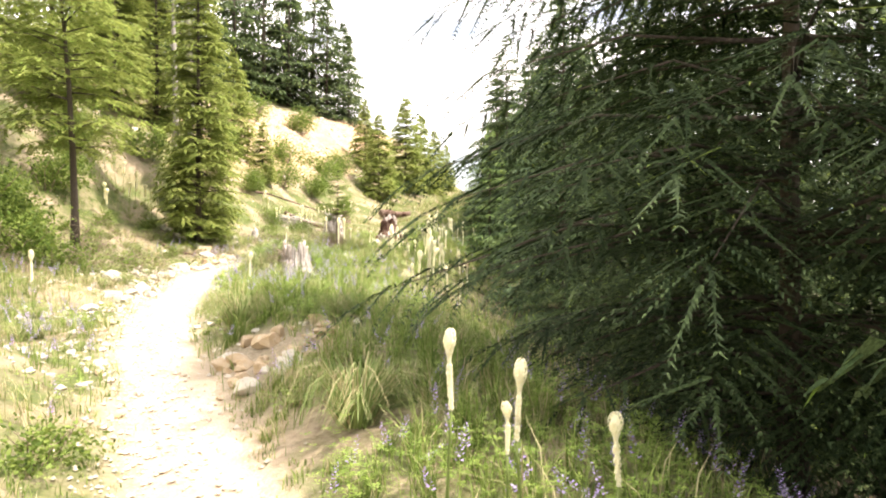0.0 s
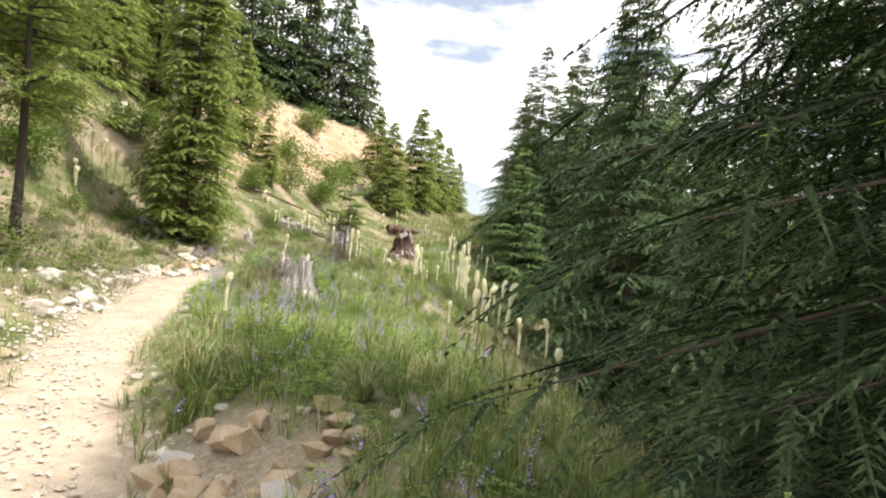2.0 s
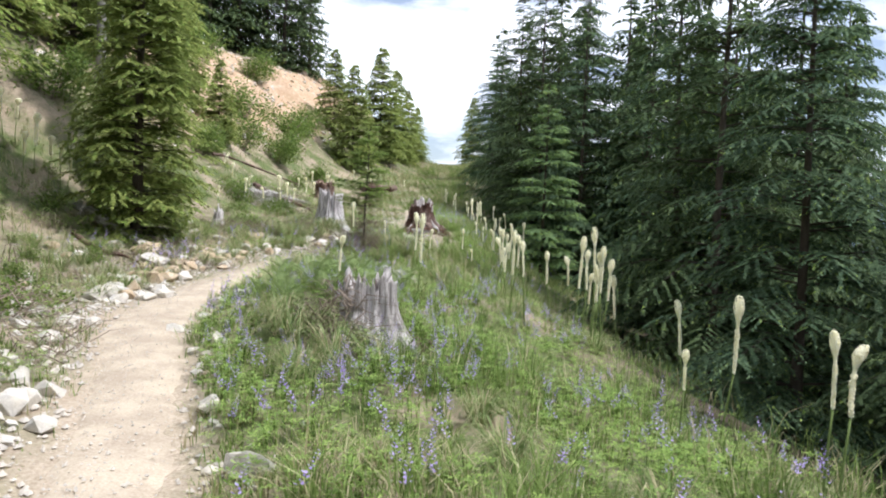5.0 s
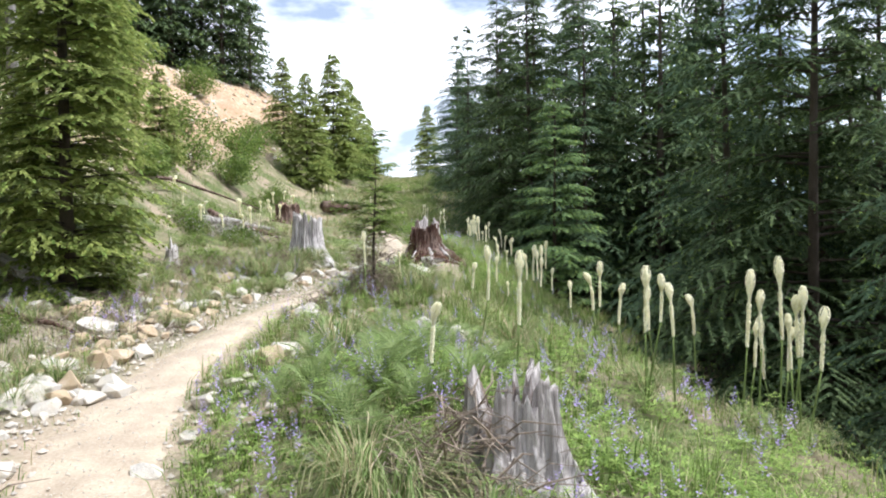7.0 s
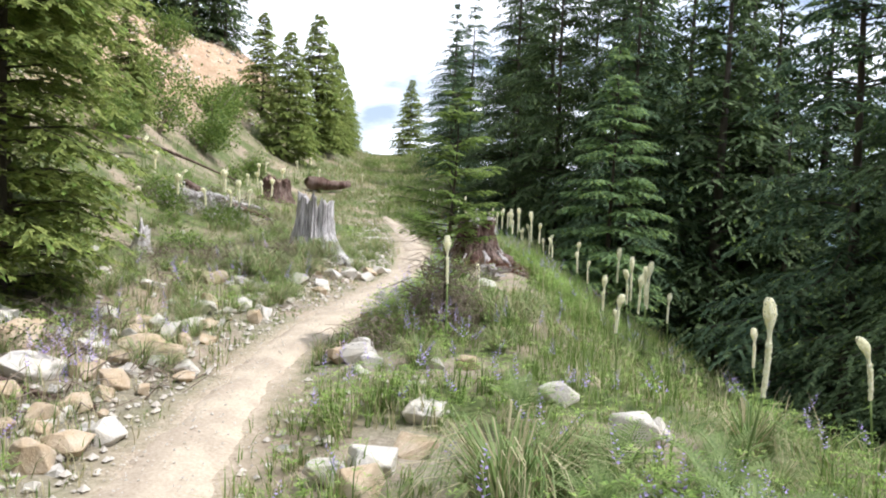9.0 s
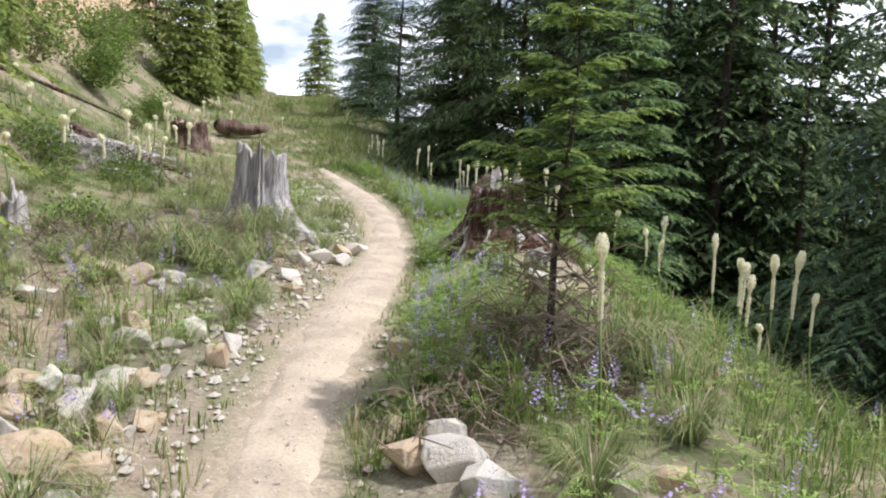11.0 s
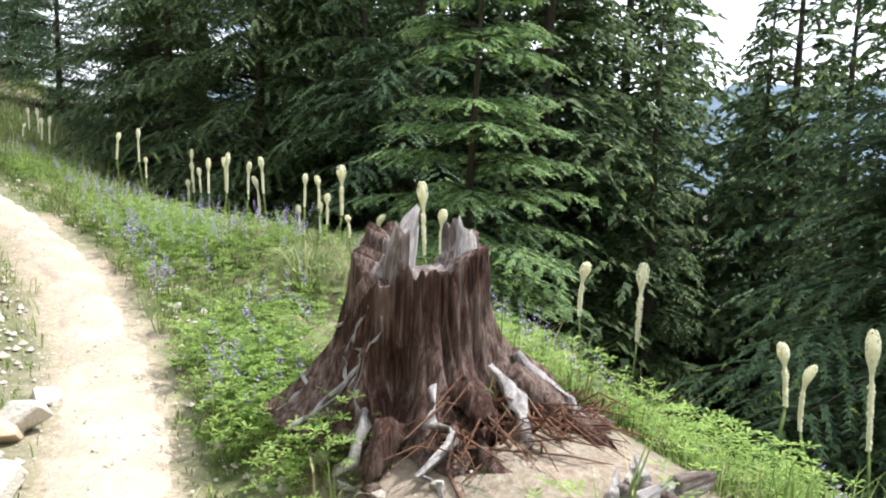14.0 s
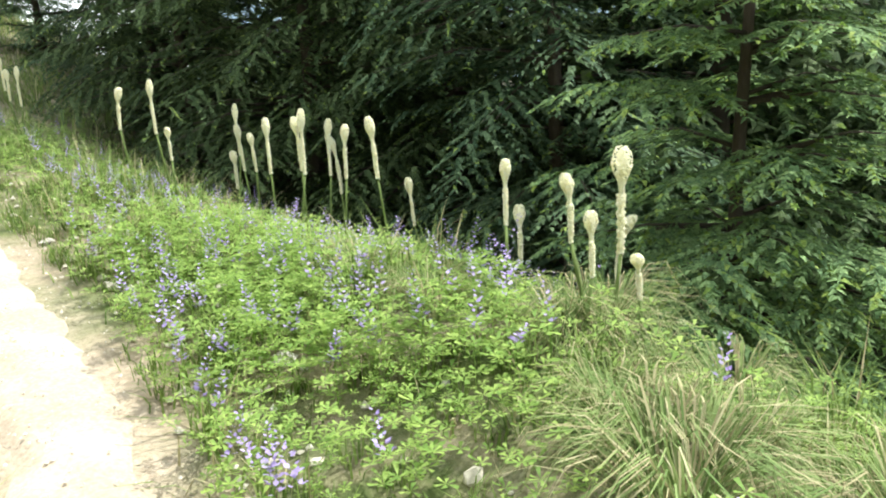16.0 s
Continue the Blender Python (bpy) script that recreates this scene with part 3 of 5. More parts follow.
def stump(x, y, height, r_top, r_base, mat, seed, label, peaks=(), roots=(), turn=0, sides=120, rings=30, ragged=0.16, inner=None, hollows=(), strands=0, bleached=False, fold=2.0, core=0.45):
    """A broken hollow stump: fluted outside, torn rim, an inner wall, and roots that run into the ground."""
    ob = new("tree_stump")
    ob.matrix_basis = pose(x, y, gz(x, y) - 0.05, 0, 0, turn)
    tops, verts, faces, idx = [], [], [], []
    for k in range(sides):
        a = 2 * math.pi * k / sides
        t = 1 - ragged * 0.9 + ragged * 1.2 * noise.noise((math.cos(a) * 2.2, math.sin(a) * 2.2, seed)) + ragged * 0.5 * noise.noise((math.cos(a) * 9, math.sin(a) * 9, seed + 5))
        for pa, wide, high in peaks:
            dif = (a - radians(pa) + math.pi) % (2 * math.pi) - math.pi
            t += high * math.exp(-(dif / wide) ** 2)
        tops.append(height * t)
    for j in range(rings):
        f = j / (rings - 1)
        for k in range(sides):
            a = 2 * math.pi * k / sides
            r = r_top + (r_base - r_top) * (1 - f) ** 2.4
            for ra, reach in roots:
                dif = (a - radians(ra) + math.pi) % (2 * math.pi) - math.pi
                r += reach * 0.35 * math.exp(-(dif / 0.22) ** 2) * (1 - f) ** 4
            for ha, wide, deep, up in hollows:
                dif = (a - radians(ha) + math.pi) % (2 * math.pi) - math.pi
                r *= 1 - deep * math.exp(-(dif / wide) ** 2) * (1 - float(ease(f, up * 0.4, up)))
            ca, sa = math.cos(a), math.sin(a)
            flute = 0.10 * noise.noise((ca * 3.5, sa * 3.5, seed + f * 0.5)) + 0.07 * noise.noise((ca * 11, sa * 11, seed + f * 1.1)) + 0.06 * (0.5 - 2 * abs(noise.noise((ca * 13, sa * 13, seed + 3 + f * 0.8)))) + 0.035 * noise.noise((ca * 30, sa * 30, seed + f * 2)) + 0.022 * noise.noise((ca * 60, sa * 60, seed + f * 3))
            rough = 0.05 * noise.noise((ca * 7, sa * 7, seed + f * 5)) + 0.025 * noise.noise((ca * 18, sa * 18, seed + f * 9))
            r *= 1 + flute * fold + rough
            verts.append((r * ca, r * sa, f * tops[k]))
    for j in range(6):
        f = (j + 1) / 6
        for k in range(sides):
            a = 2 * math.pi * k / sides
            r = r_top * (0.80 - 0.45 * f) * (1 + 0.25 * noise.noise((math.cos(a) * 6, math.sin(a) * 6, seed + 9 + f)))
            verts.append((r * math.cos(a), r * math.sin(a), tops[k] - 0.02 - (tops[k] - core * height) * f ** 1.2 + 0.05 * noise.noise((math.cos(a) * 5 * (1.2 - f), math.sin(a) * 5 * (1.2 - f), seed + 2)) * f))
    total = rings + 6
    for j in range(total - 1):
        for k in range(sides):
            q = (k + 1) % sides
            faces.append((j * sides + k, j * sides + q, (j + 1) * sides + q, (j + 1) * sides + k))
            idx.append(1 if j >= rings else 0)
    faces.append(tuple((total - 1) * sides + k for k in range(sides)))
    idx.append(1)
    child("stump_body", mesh_of("stump_body", verts, faces, [mat, inner or mat], idx, True), ob)
    for n_ in range(strands):
        rng = random.Random(seed * 77 + n_)
        k = rng.randrange(sides)
        j0, j1, pts, rad = rng.randrange(0, rings // 3), rng.randrange(rings // 2, rings - 1), [], []
        for j in range(j0, j1, 2):
            k2 = int(k + 3 * math.sin(j * 0.25 + n_)) % sides
            p = Vector(verts[j * sides + k2])
            pts.append(p + Vector((p.x, p.y, 0)).normalized() * 0.001)
            rad.append(0.008 * (0.4 + rng.random()) * (1.3 - j / rings))
        if len(pts) > 3:
            v, fc = tube(pts, rad, 6)
            child("wood_strand", mesh_of("wood_strand", v, fc, [M_WOOD_GREY], None, True), ob, "loose grey wood fibre")
    for n_, (ra, reach) in enumerate(roots):
        a, rng = radians(ra), random.Random(seed * 31 + n_)
        pts, rad = [], []
        for s in range(9):
            f = s / 8
            w = a + 0.35 * f * rng.uniform(-0.6, 0.6)
            pale = bleached and n_ % 2
            d = r_base * (0.78 if pale else 0.80) + reach * f
            lx, ly = d * math.cos(w), d * math.sin(w)
            wx, wy = ob.matrix_basis @ Vector((lx, ly, 0)), None
            ground_here = gz(wx.x, wx.y) - ob.matrix_basis.translation.z
            pts.append((lx, ly, ground_here + 0.02 + (0.24 if pale else 0.16) * height * (1 - f) ** 1.8 - (0.03 if pale else 0.09) * f))
            rad.append((0.034 * (0.2 + 0.8 * math.sin(math.pi * min(1, f + 0.05))) if pale else 0.062) * (1 - 0.75 * f) * (0.8 + 0.4 * rng.random()) * (r_base / 0.5))
        v, fc = tube(pts, rad, 10)
        v = [p + Vector((1, 1, 0.6)) * 0.03 * noise.noise(p * 16) + Vector((1, -1, 0.8)) * 0.02 * noise.noise(p * 40) for p in v]
        child("root", mesh_of("root", v, fc, [M_WOOD_GREY if n_ % 2 and bleached else mat], None, True), ob, "bleached grey root" if n_ % 2 and bleached else "")
    return tagged(ob, label, "tree stump")


def shard_mesh(seed, long_, wide, thick):
    """A split slab of wood: grooved faces, a torn upper end."""
    n_, rows_ = 14, 10
    V, F = [], []
    for j in range(rows_):
        f = j / (rows_ - 1)
        for k in range(n_):
            a = 2 * math.pi * k / n_
            e = 1 - 0.50 * f ** 1.6 + 0.18 * noise.noise((math.cos(a) * 2, math.sin(a) * 2, seed + f)) + 0.12 * noise.noise((math.cos(a) * 8, math.sin(a) * 8, seed + f * 2))
            x, y = wide * 0.5 * math.copysign(abs(math.cos(a)) ** 0.6, math.cos(a)) * e, thick * 0.5 * math.copysign(abs(math.sin(a)) ** 0.6, math.sin(a)) * e
            V.append((x, y, long_ * f * (1 + 0.40 * f * noise.noise((x * 22, y * 22, seed)))))
    for j in range(rows_ - 1):
        for k in range(n_):
            q = (k + 1) % n_
            F.append((j * n_ + k, j * n_ + q, (j + 1) * n_ + q, (j + 1) * n_ + k))
    F += [tuple(range(n_ - 1, -1, -1)), tuple((rows_ - 1) * n_ + k for k in range(n_))]
    return mesh_of("wood_shard", V, F, [M_WOOD_GREY if seed % 2 else M_WOOD_ROT], None, True)


big_stump = stump(-1.55, 22.92, 0.70, 0.23, 0.46, M_WOOD_DARK, 3, "large rotting brown stump with jagged grey rim",
      [(95, 0.32, 0.12), (165, 0.4, -0.12), (300, 0.5, 0.02), (345, 0.25, 0.10), (38, 0.24, -0.40), (215, 0.6, -0.08), (262, 0.10, -0.06), (318, 0.08, -0.10)], [(215, 0.25), (238, 0.32), (255, 0.42), (272, 0.3), (288, 0.55), (305, 0.4), (322, 0.55), (200, 0.2), (345, 0.45), (60, 0.3), (140, 0.25)], 0, 180, 40, 0.17, M_WOOD_ROT, [(212, 0.36, 0.40, 0.75), (282, 0.22, 0.26, 0.8), (330, 0.18, 0.15, 0.7)], 12, True, 1.25, 0.80)
for k, (x, y, z, rx, ry, rz, long_, wide, thick) in enumerate([(-0.05, 0.08, 0.45, 10, 12, 50, 0.28, 0.24, 0.12), (-0.12, 0.0, 0.50, 4, -8, 70, 0.20, 0.14, 0.08), (0.15, -0.10, 0.46, -6, 8, 20, 0.24, 0.14, 0.09), (0.19, -0.02, 0.44, -4, 10, 100, 0.24, 0.14, 0.08)]):
    piece = child("wood_shard", shard_mesh(1 + k * 3, long_, wide, thick), big_stump, "split weathered slab of the broken rim")
    piece.matrix_basis = pose(x, y, z, rx, ry, rz)
stump(-3.40, 24.95, 1.02, 0.225, 0.37, M_WOOD_PALE, 8, "weathered silver-grey stump beside the path", [(200, 0.6, 0.05)], [(285, 0.75), (310, 0.95), (330, 0.5), (230, 0.3), (180, 0.3)], 0, 140, 34, 0.22, M_WOOD_GREY, (), 22, False, 2.2)
stump(-2.51, 13.62, 0.74, 0.19, 0.40, M_WOOD_GREY, 12, "splintered grey-white stump with twigs heaped on it", [(260, 0.5, 0.12), (20, 0.5, 0.05), (100, 0.3, -0.15)], [(320, 0.4), (280, 0.3), (230, 0.35)], 0, 130, 30, 0.34, M_WOOD_ROT, [(300, 0.3, 0.2, 0.7)], 18, False, 2.1)
stump(-3.9, 30.6, 0.6, 0.26, 0.36, M_WOOD_DARK, 15, "dark broken stump in the grass", [(120, 0.5, 0.15)], [(300, 0.4), (220, 0.4)], 0, 72, 20, 0.2, M_ROCK_WARM)
stump(-5.6, 23.9, 0.42, 0.09, 0.15, M_WOOD_GREY, 21, "small pale splintered stump on stony soil", [(90, 0.6, 0.2)], [(300, 0.2)], 0, 40, 14, 0.3)


def log(pts, radius, mat, label, name="fallen_log"):
    """A lying stem that follows the ground."""
    out, rad = [], []
    for k in range(len(pts) * 4 - 3):
        i, f = divmod(k / 4, 1)
        i = int(i)
        a, b = pts[i], pts[min(i + 1, len(pts) - 1)]
        x, y, h = (a[q] + (b[q] - a[q]) * f for q in range(3))
        out.append((x, y, gz(x, y) + h + radius * 0.5))
        rad.append(radius * (1 - 0.6 * k / (len(pts) * 4 - 3)) * (1 + 0.15 * math.sin(k * 2.3)))
    v, f_ = tube(out, rad, 9)
    v = [p + Vector((1, 1, 1)) * radius * 0.5 * noise.noise(p * 9) for p in v]
    ob = new(name, mesh_of(name, v, f_, [mat], None, True))
    return tagged(ob, label, "log")


log([(-6.9, 19.55, 0.02), (-5.9, 18.75, 0.03), (-5.0, 18.15, 0.0)], 0.035, M_WOOD_DARK, "thin fallen branch lying beside the path", "fallen_branch")
log([(-7.3, 20.9, 0.1), (-6.6, 20.2, 0.08), (-5.7, 19.75, 0.03)], 0.08, M_WOOD_GREY, "pale weathered log at the bank's foot")
log([(-6.5, 27.9, 0.35), (-5.6, 30.0, 0.3), (-4.7, 32.5, 0.15)], 0.035, M_WOOD_DARK, "thin dead stem lying across the bank")
log([(-5.6, 27.2, 0.1), (-4.9, 27.6, 0.18), (-4.1, 28.3, 0.05)], 0.08, M_WOOD_GREY, "grey log in a heap of brush")
log([(-5.5, 28.0, 0.15), (-4.7, 27.5, 0.12), (-4.0, 27.6, 0.03)], 0.06, M_WOOD_DARK, "brown log in a heap of brush")
log([(-2.9, 37.5, 0.15), (-1.6, 38.5, 0.12)], 0.2, M_WOOD_DARK, "dark rotting log across the slope")
wood_chunk = new("wood_chunk")
wood_chunk.matrix_basis = pose(-1.66, 21.85, gz(-1.66, 21.85))
for k in range(16):
    rng_ = random.Random(600 + k)
    piece = child("splinter", shard_mesh(3 + k % 5, rng_.uniform(0.10, 0.20), rng_.uniform(0.04, 0.09), rng_.uniform(0.03, 0.05)), wood_chunk)
    piece.matrix_basis = pose(rng_.uniform(-0.14, 0.10), rng_.uniform(-0.08, 0.08), 0.02 + 0.008 * k, rng_.uniform(-12, 12), rng_.uniform(78, 94), rng_.uniform(-90, 40))
tagged(wood_chunk, "pale splintered chunk of rotten wood beside the stump", "wood")


def rock_mesh(seed, mat, chamfer=0.012):
    rng = random.Random(seed)
    bm = bmesh.new()
    for _ in range(17):
        a, b = rng.uniform(0, 2 * math.pi), rng.uniform(-1, 1)
        r = rng.uniform(0.82, 1.08)
        s = math.sqrt(1 - b * b)
        bm.verts.new((0.5 * r * s * math.cos(a), 0.40 * r * s * math.sin(a), 0.30 * r * b))
    bmesh.ops.convex_hull(bm, input=bm.verts)
    for v in [v for v in bm.verts if not v.link_faces]:
        bm.verts.remove(v)
    if chamfer:
        bmesh.ops.bevel(bm, geom=list(bm.edges), offset=chamfer, segments=1, affect='EDGES')
    me = bpy.data.meshes.new("rock")
    bm.to_mesh(me)
    bm.free()
    me.materials.append(mat)
    return me


ROCKS = [rock_mesh(k, M_ROCK if k % 3 else M_ROCK_WARM) for k in range(12)]


def rock(x, y, size, k, label="pale angular rock on the stony ground", group="rocks beside the path", up=0.0, flat=1.0):
    ob = new("rock", ROCKS[k % 12])
    rng = random.Random(k * 7 + 1)
    ob.matrix_basis = pose(x, y, gz(x, y) + size * 0.12 * flat + up, rng.uniform(-14, 14), rng.uniform(-14, 14), rng.uniform(0, 360)) @ Matrix.Diagonal((size, size * rng.uniform(0.8, 1.2), size * rng.uniform(0.8, 1.15) * flat, 1))
    return tagged(ob, label, "rock", group)


BIG_ROCKS = [(-5.74, 19.3, .55), (-5.42, 17.3, .36), (-5.31, 16.2, .36), (-4.15, 16.0, .2), (-4.71, 21.3, .3), (-5.77, 22.3, .3), (-3.53, 23.95, .38), (-3.24, 23.45, .36), (-4.67, 21.03, .28), (-4.17, 20.64, .3),
             (-4.06, 20.91, .26), (-4.82, 20.0, .36), (-4.95, 19.5, .45), (-5.05, 19.75, .4), (-3.35, 19.22, .3), (-3.54, 19.17, .34), (-3.41, 19.0, .36), (-3.36, 18.78, .3), (-5.06, 22.98, .35), (-2.97, 20.85, .18), (-2.95, 18.65, .26), (-2.71, 18.59, .24)]
BIG_ROCKS_2 = [(-4.5, 10.15, .26), (-4.0, 9.34, .14), (-3.85, 9.15, .22), (-5.9, 19.7, .55), (-5.02, 13.81, .3), (-5.45, 17.4, .4), (-4.77, 12.73, .26), (-2.72, 8.93, .16), (-3.7, 8.71, .15), (-2.28, 17.98, .35), (-1.55, 8.03, .2),
               (-1.82, 7.39, .28), (-1.23, 6.24, .38), (-1.2, 6.4, .32), (-1.6, 7.13, .3), (-1.85, 7.1, .3), (-1.5, 6.17, .3), (-1.06, 5.97, .3), (-2.38, 6.26, .2), (-3.2, 17.53, .42), (-3.37, 17.0, .34), (-3.78, 16.82, .3), (-3.59, 16.82, .4), (-3.66, 16.5, .4)]
BIG_ROCKS_3 = [(-2.14, 17.2, .4), (-2.0, 17.25, .3), (-4.53, 20.27, .25), (-5.51, 18.78, .5), (-5.18, 18.9, .34), (-4.7, 19.35, .3), (-5.0, 18.6, .26), (-1.8, 21.45, .42), (-1.55, 21.3, .3), (-3.69, 22.91, .36), (-3.42, 22.84, .3), (-3.67, 23.5, .4),
               (-6.1, 23.4, .3), (-7.1, 20.9, .7), (-7.3, 21.2, .5), (-4.25, 14.7, .22), (-5.0, 14.76, .22), (-1.3, 24.2, .3), (-1.9, 21.8, .22), (-6.3, 22.0, .4), (-5.9, 21.4, .36), (-5.4, 20.7, .3), (-5.2, 21.8, .28)]
for k, (x, y, s) in enumerate(BIG_ROCKS + BIG_ROCKS_2 + BIG_ROCKS_3):
    rock(x, y, s * 0.92, k * 5 + 3)
rng = random.Random(29)
for k in range(64):
    y = rng.uniform(11, 16.5) if k % 3 else rng.uniform(16.5, 24)
    d = -rng.uniform(0.42, 1.3) if k % 5 else rng.uniform(0.42, 0.7)
    rock(float(smooth_line(y, TRAIL_Y, TRAIL_X)) + d, y, rng.uniform(0.13, 0.32), 900 + k * 7, "pale angular rock at the path's edge")
rng = random.Random(61)
for k in range(18):
    y, d = rng.uniform(15.5, 25), rng.uniform(0.55, 2.3)
    cx = float(smooth_line(y, TRAIL_Y, TRAIL_X)) - d
    for j in range(6):
        rock(cx + rng.gauss(0, 0.22), y + rng.gauss(0, 0.22), rng.uniform(0.09, 0.34), 2000 + k * 31 + j * 5, "angular rock in a heap of rubble", "rubble on the stony side")
rng = random.Random(37)
for k in range(34):
    a, q = rng.uniform(0, 6.283), math.sqrt(rng.random())
    rock(-1.42 + 0.55 * q * math.cos(a), 6.75 + 0.75 * q * math.sin(a), rng.uniform(0.09, 0.27), 1500 + (k * 3 if k % 3 else k), "broken ochre rock in a rubble patch beside the path", "rubble beside the path")
rng = random.Random(11)
made = 0
while made < 30:
    y = rng.uniform(4.5, 27)
    left = rng.random() < 0.78
    d = -(0.42 + abs(rng.gauss(0, 0.95))) if left else 0.42 + abs(rng.gauss(0, 0.35))
    if left and y < 9 and rng.random() < 0.5:
        continue
    x = float(smooth_line(y, TRAIL_Y, TRAIL_X)) + d
    rock(x, y, rng.choice((0.07, 0.09, 0.1, 0.13, 0.16, 0.2)) * rng.uniform(0.8, 1.3), made + 400, "small pale stone lying on bare soil", "stones beside the path")
    made += 1


def scatter_mesh(name, verts, quads=None, tris=None, mats=(), index=None):
    """A large joined mesh straight from arrays."""
    verts = np.asarray(verts, np.float32)
    loops, starts, sizes = [], [], []
    at = 0
    for f, w in ((quads, 4), (tris, 3)):
        if f is not None and len(f):
            f = np.asarray(f, np.int32)
            loops.append(f.ravel())
            starts.append(at + np.arange(len(f)) * w)
            at += f.size
    me = bpy.data.meshes.new(name)
    loops, starts = np.concatenate(loops), np.concatenate(starts)
    me.vertices.add(len(verts))
    me.vertices.foreach_set("co", verts.ravel())
    me.loops.add(len(loops))
    me.loops.foreach_set("vertex_index", loops.astype(np.int32))
    me.polygons.add(len(starts))
    me.polygons.foreach_set("loop_start", starts.astype(np.int32))
    for m_ in mats:
        me.materials.append(m_)
    if index is not None:
        me.polygons.foreach_set("material_index", np.asarray(index, np.int32))
    me.polygons.foreach_set("use_smooth", np.zeros(len(starts), bool))
    me.update(calc_edges=True)
    me.validate()
    return me


def trail_x(y):
    return smooth_line(y, TRAIL_Y, TRAIL_X)


def gravel():
    rng = np.random.default_rng(5)
    n_ = 11000
    y = 31 - 29.5 * rng.uniform(0, 1, n_) ** 0.9
    left = rng.uniform(size=n_) < 0.72
    d = np.where(left, -np.abs(rng.normal(0.0, 0.6, n_)), np.abs(rng.normal(0.0, 0.4, n_)))
    d = np.where(y < 11, d * 0.62, d)
    x = trail_x(y) + d
    s = 0.005 + 0.030 * rng.uniform(0, 1, n_) ** 3 * np.where(np.abs(d) < 0.32, 0.22 + 0.5 * (1 - ease(y, 9, 13)), 1)
    c = np.stack([x, y, ground_z(x, y) + 0.008 + 0.030 * (1 - ease(np.abs(d), 0.16, 0.34)) * (1 - ease(y, 28, 31)) + s * 0.2], 1)
    base = np.array([(1, 0, 0), (-0.3, 0.9, 0), (-0.8, -0.5, 0.1), (0.1, 0.1, 0.75), (0.1, -0.9, -0.1), (0, 0, -0.6)])
    v = c[:, None, :] + (base[None] * rng.uniform(0.6, 1.3, (n_, 6, 3))) * s[:, None, None]
    t = np.array([(0, 1, 3), (1, 2, 3), (2, 4, 3), (4, 0, 3), (1, 0, 5), (2, 1, 5), (4, 2, 5), (0, 4, 5)])
    f = (np.arange(n_) * 6)[:, None, None] + t[None]
    me = scatter_mesh("gravel", v.reshape(-1, 3), None, f.reshape(-1, 3), [M_GRAVEL])
    return tagged(new("gravel", me), "loose pale gravel along the path", "gravel", kind="stuff")


gravel()


def small_stones():
    """The many stones of the rocky side, joined."""
    rng = np.random.default_rng(8)
    n_ = 1750
    y = rng.uniform(6, 28, n_)
    left = rng.uniform(size=n_) < 0.82
    d = np.where(left, -(0.45 + np.abs(rng.normal(0, 1.4, n_))), 0.45 + np.abs(rng.normal(0, 0.5, n_)))
    x = trail_x(y) + d
    s = 0.03 + 0.10 * rng.uniform(0, 1, n_) ** 2.5
    verts, faces, at_ = [], [], 0
    shapes = [(np.array([v.co[:] for v in me.vertices]), [tuple(p.vertices) for p in me.polygons]) for me in [rock_mesh(30 + k, M_ROCK, 0) for k in range(4)]]
    for k in range(n_):
        v, f = shapes[k % 4]
        a = rng.uniform(0, 6.283)
        r = np.array([[math.cos(a), -math.sin(a), 0], [math.sin(a), math.cos(a), 0], [0, 0, rng.uniform(0.7, 1.3)]])
        verts.append(v @ r.T * s[k] + [x[k], y[k], gz(x[k], y[k]) + 0.1 * s[k]])
        faces += [tuple(at_ + i for i in q) for q in f]
        at_ += len(v)
    ob = new("small_stones", mesh_of("small_stones", np.concatenate(verts), faces, [M_ROCK]))
    return tagged(ob, "scattered small pale stones on bare soil", "stones", kind="stuff")


small_stones()


def brush(x, y, rx, ry, high, count, seed, label, mat=M_TWIG, name="brush_pile", thick=0.0042, upright=0.5):
    """A heap of dead twigs."""
    rng, verts, faces = random.Random(seed), [], []
    for _ in range(count):
        a, q = rng.uniform(0, 6.283), math.sqrt(rng.random())
        px_, py_ = x + rx * q * math.cos(a), y + ry * q * math.sin(a)
        z = gz(px_, py_) + high * (1 - q * q) * rng.random()
        w, ln = rng.uniform(0, 6.283), rng.uniform(0.12, 0.36)
        up = rng.uniform(-0.15, upright) * ln
        mid = Vector((px_ + math.cos(w) * ln * 0.5, py_ + math.sin(w) * ln * 0.5, z + up * 0.7 + rng.uniform(0, 0.09)))
        end = Vector((px_ + math.cos(w + 0.4) * ln, py_ + math.sin(w + 0.4) * ln, z + up))
        t = thick * rng.uniform(0.6, 1.6)
        v, f = tube([(px_, py_, z), mid, end], [t, t * 0.8, t * 0.3], 4)
        o = len(verts)
        verts += v
        faces += [tuple(o + i for i in g) for g in f]
    ob = new(name, mesh_of(name, [tuple(v) for v in verts], faces, [mat]))
    return tagged(ob, label, "brush", kind="stuff")


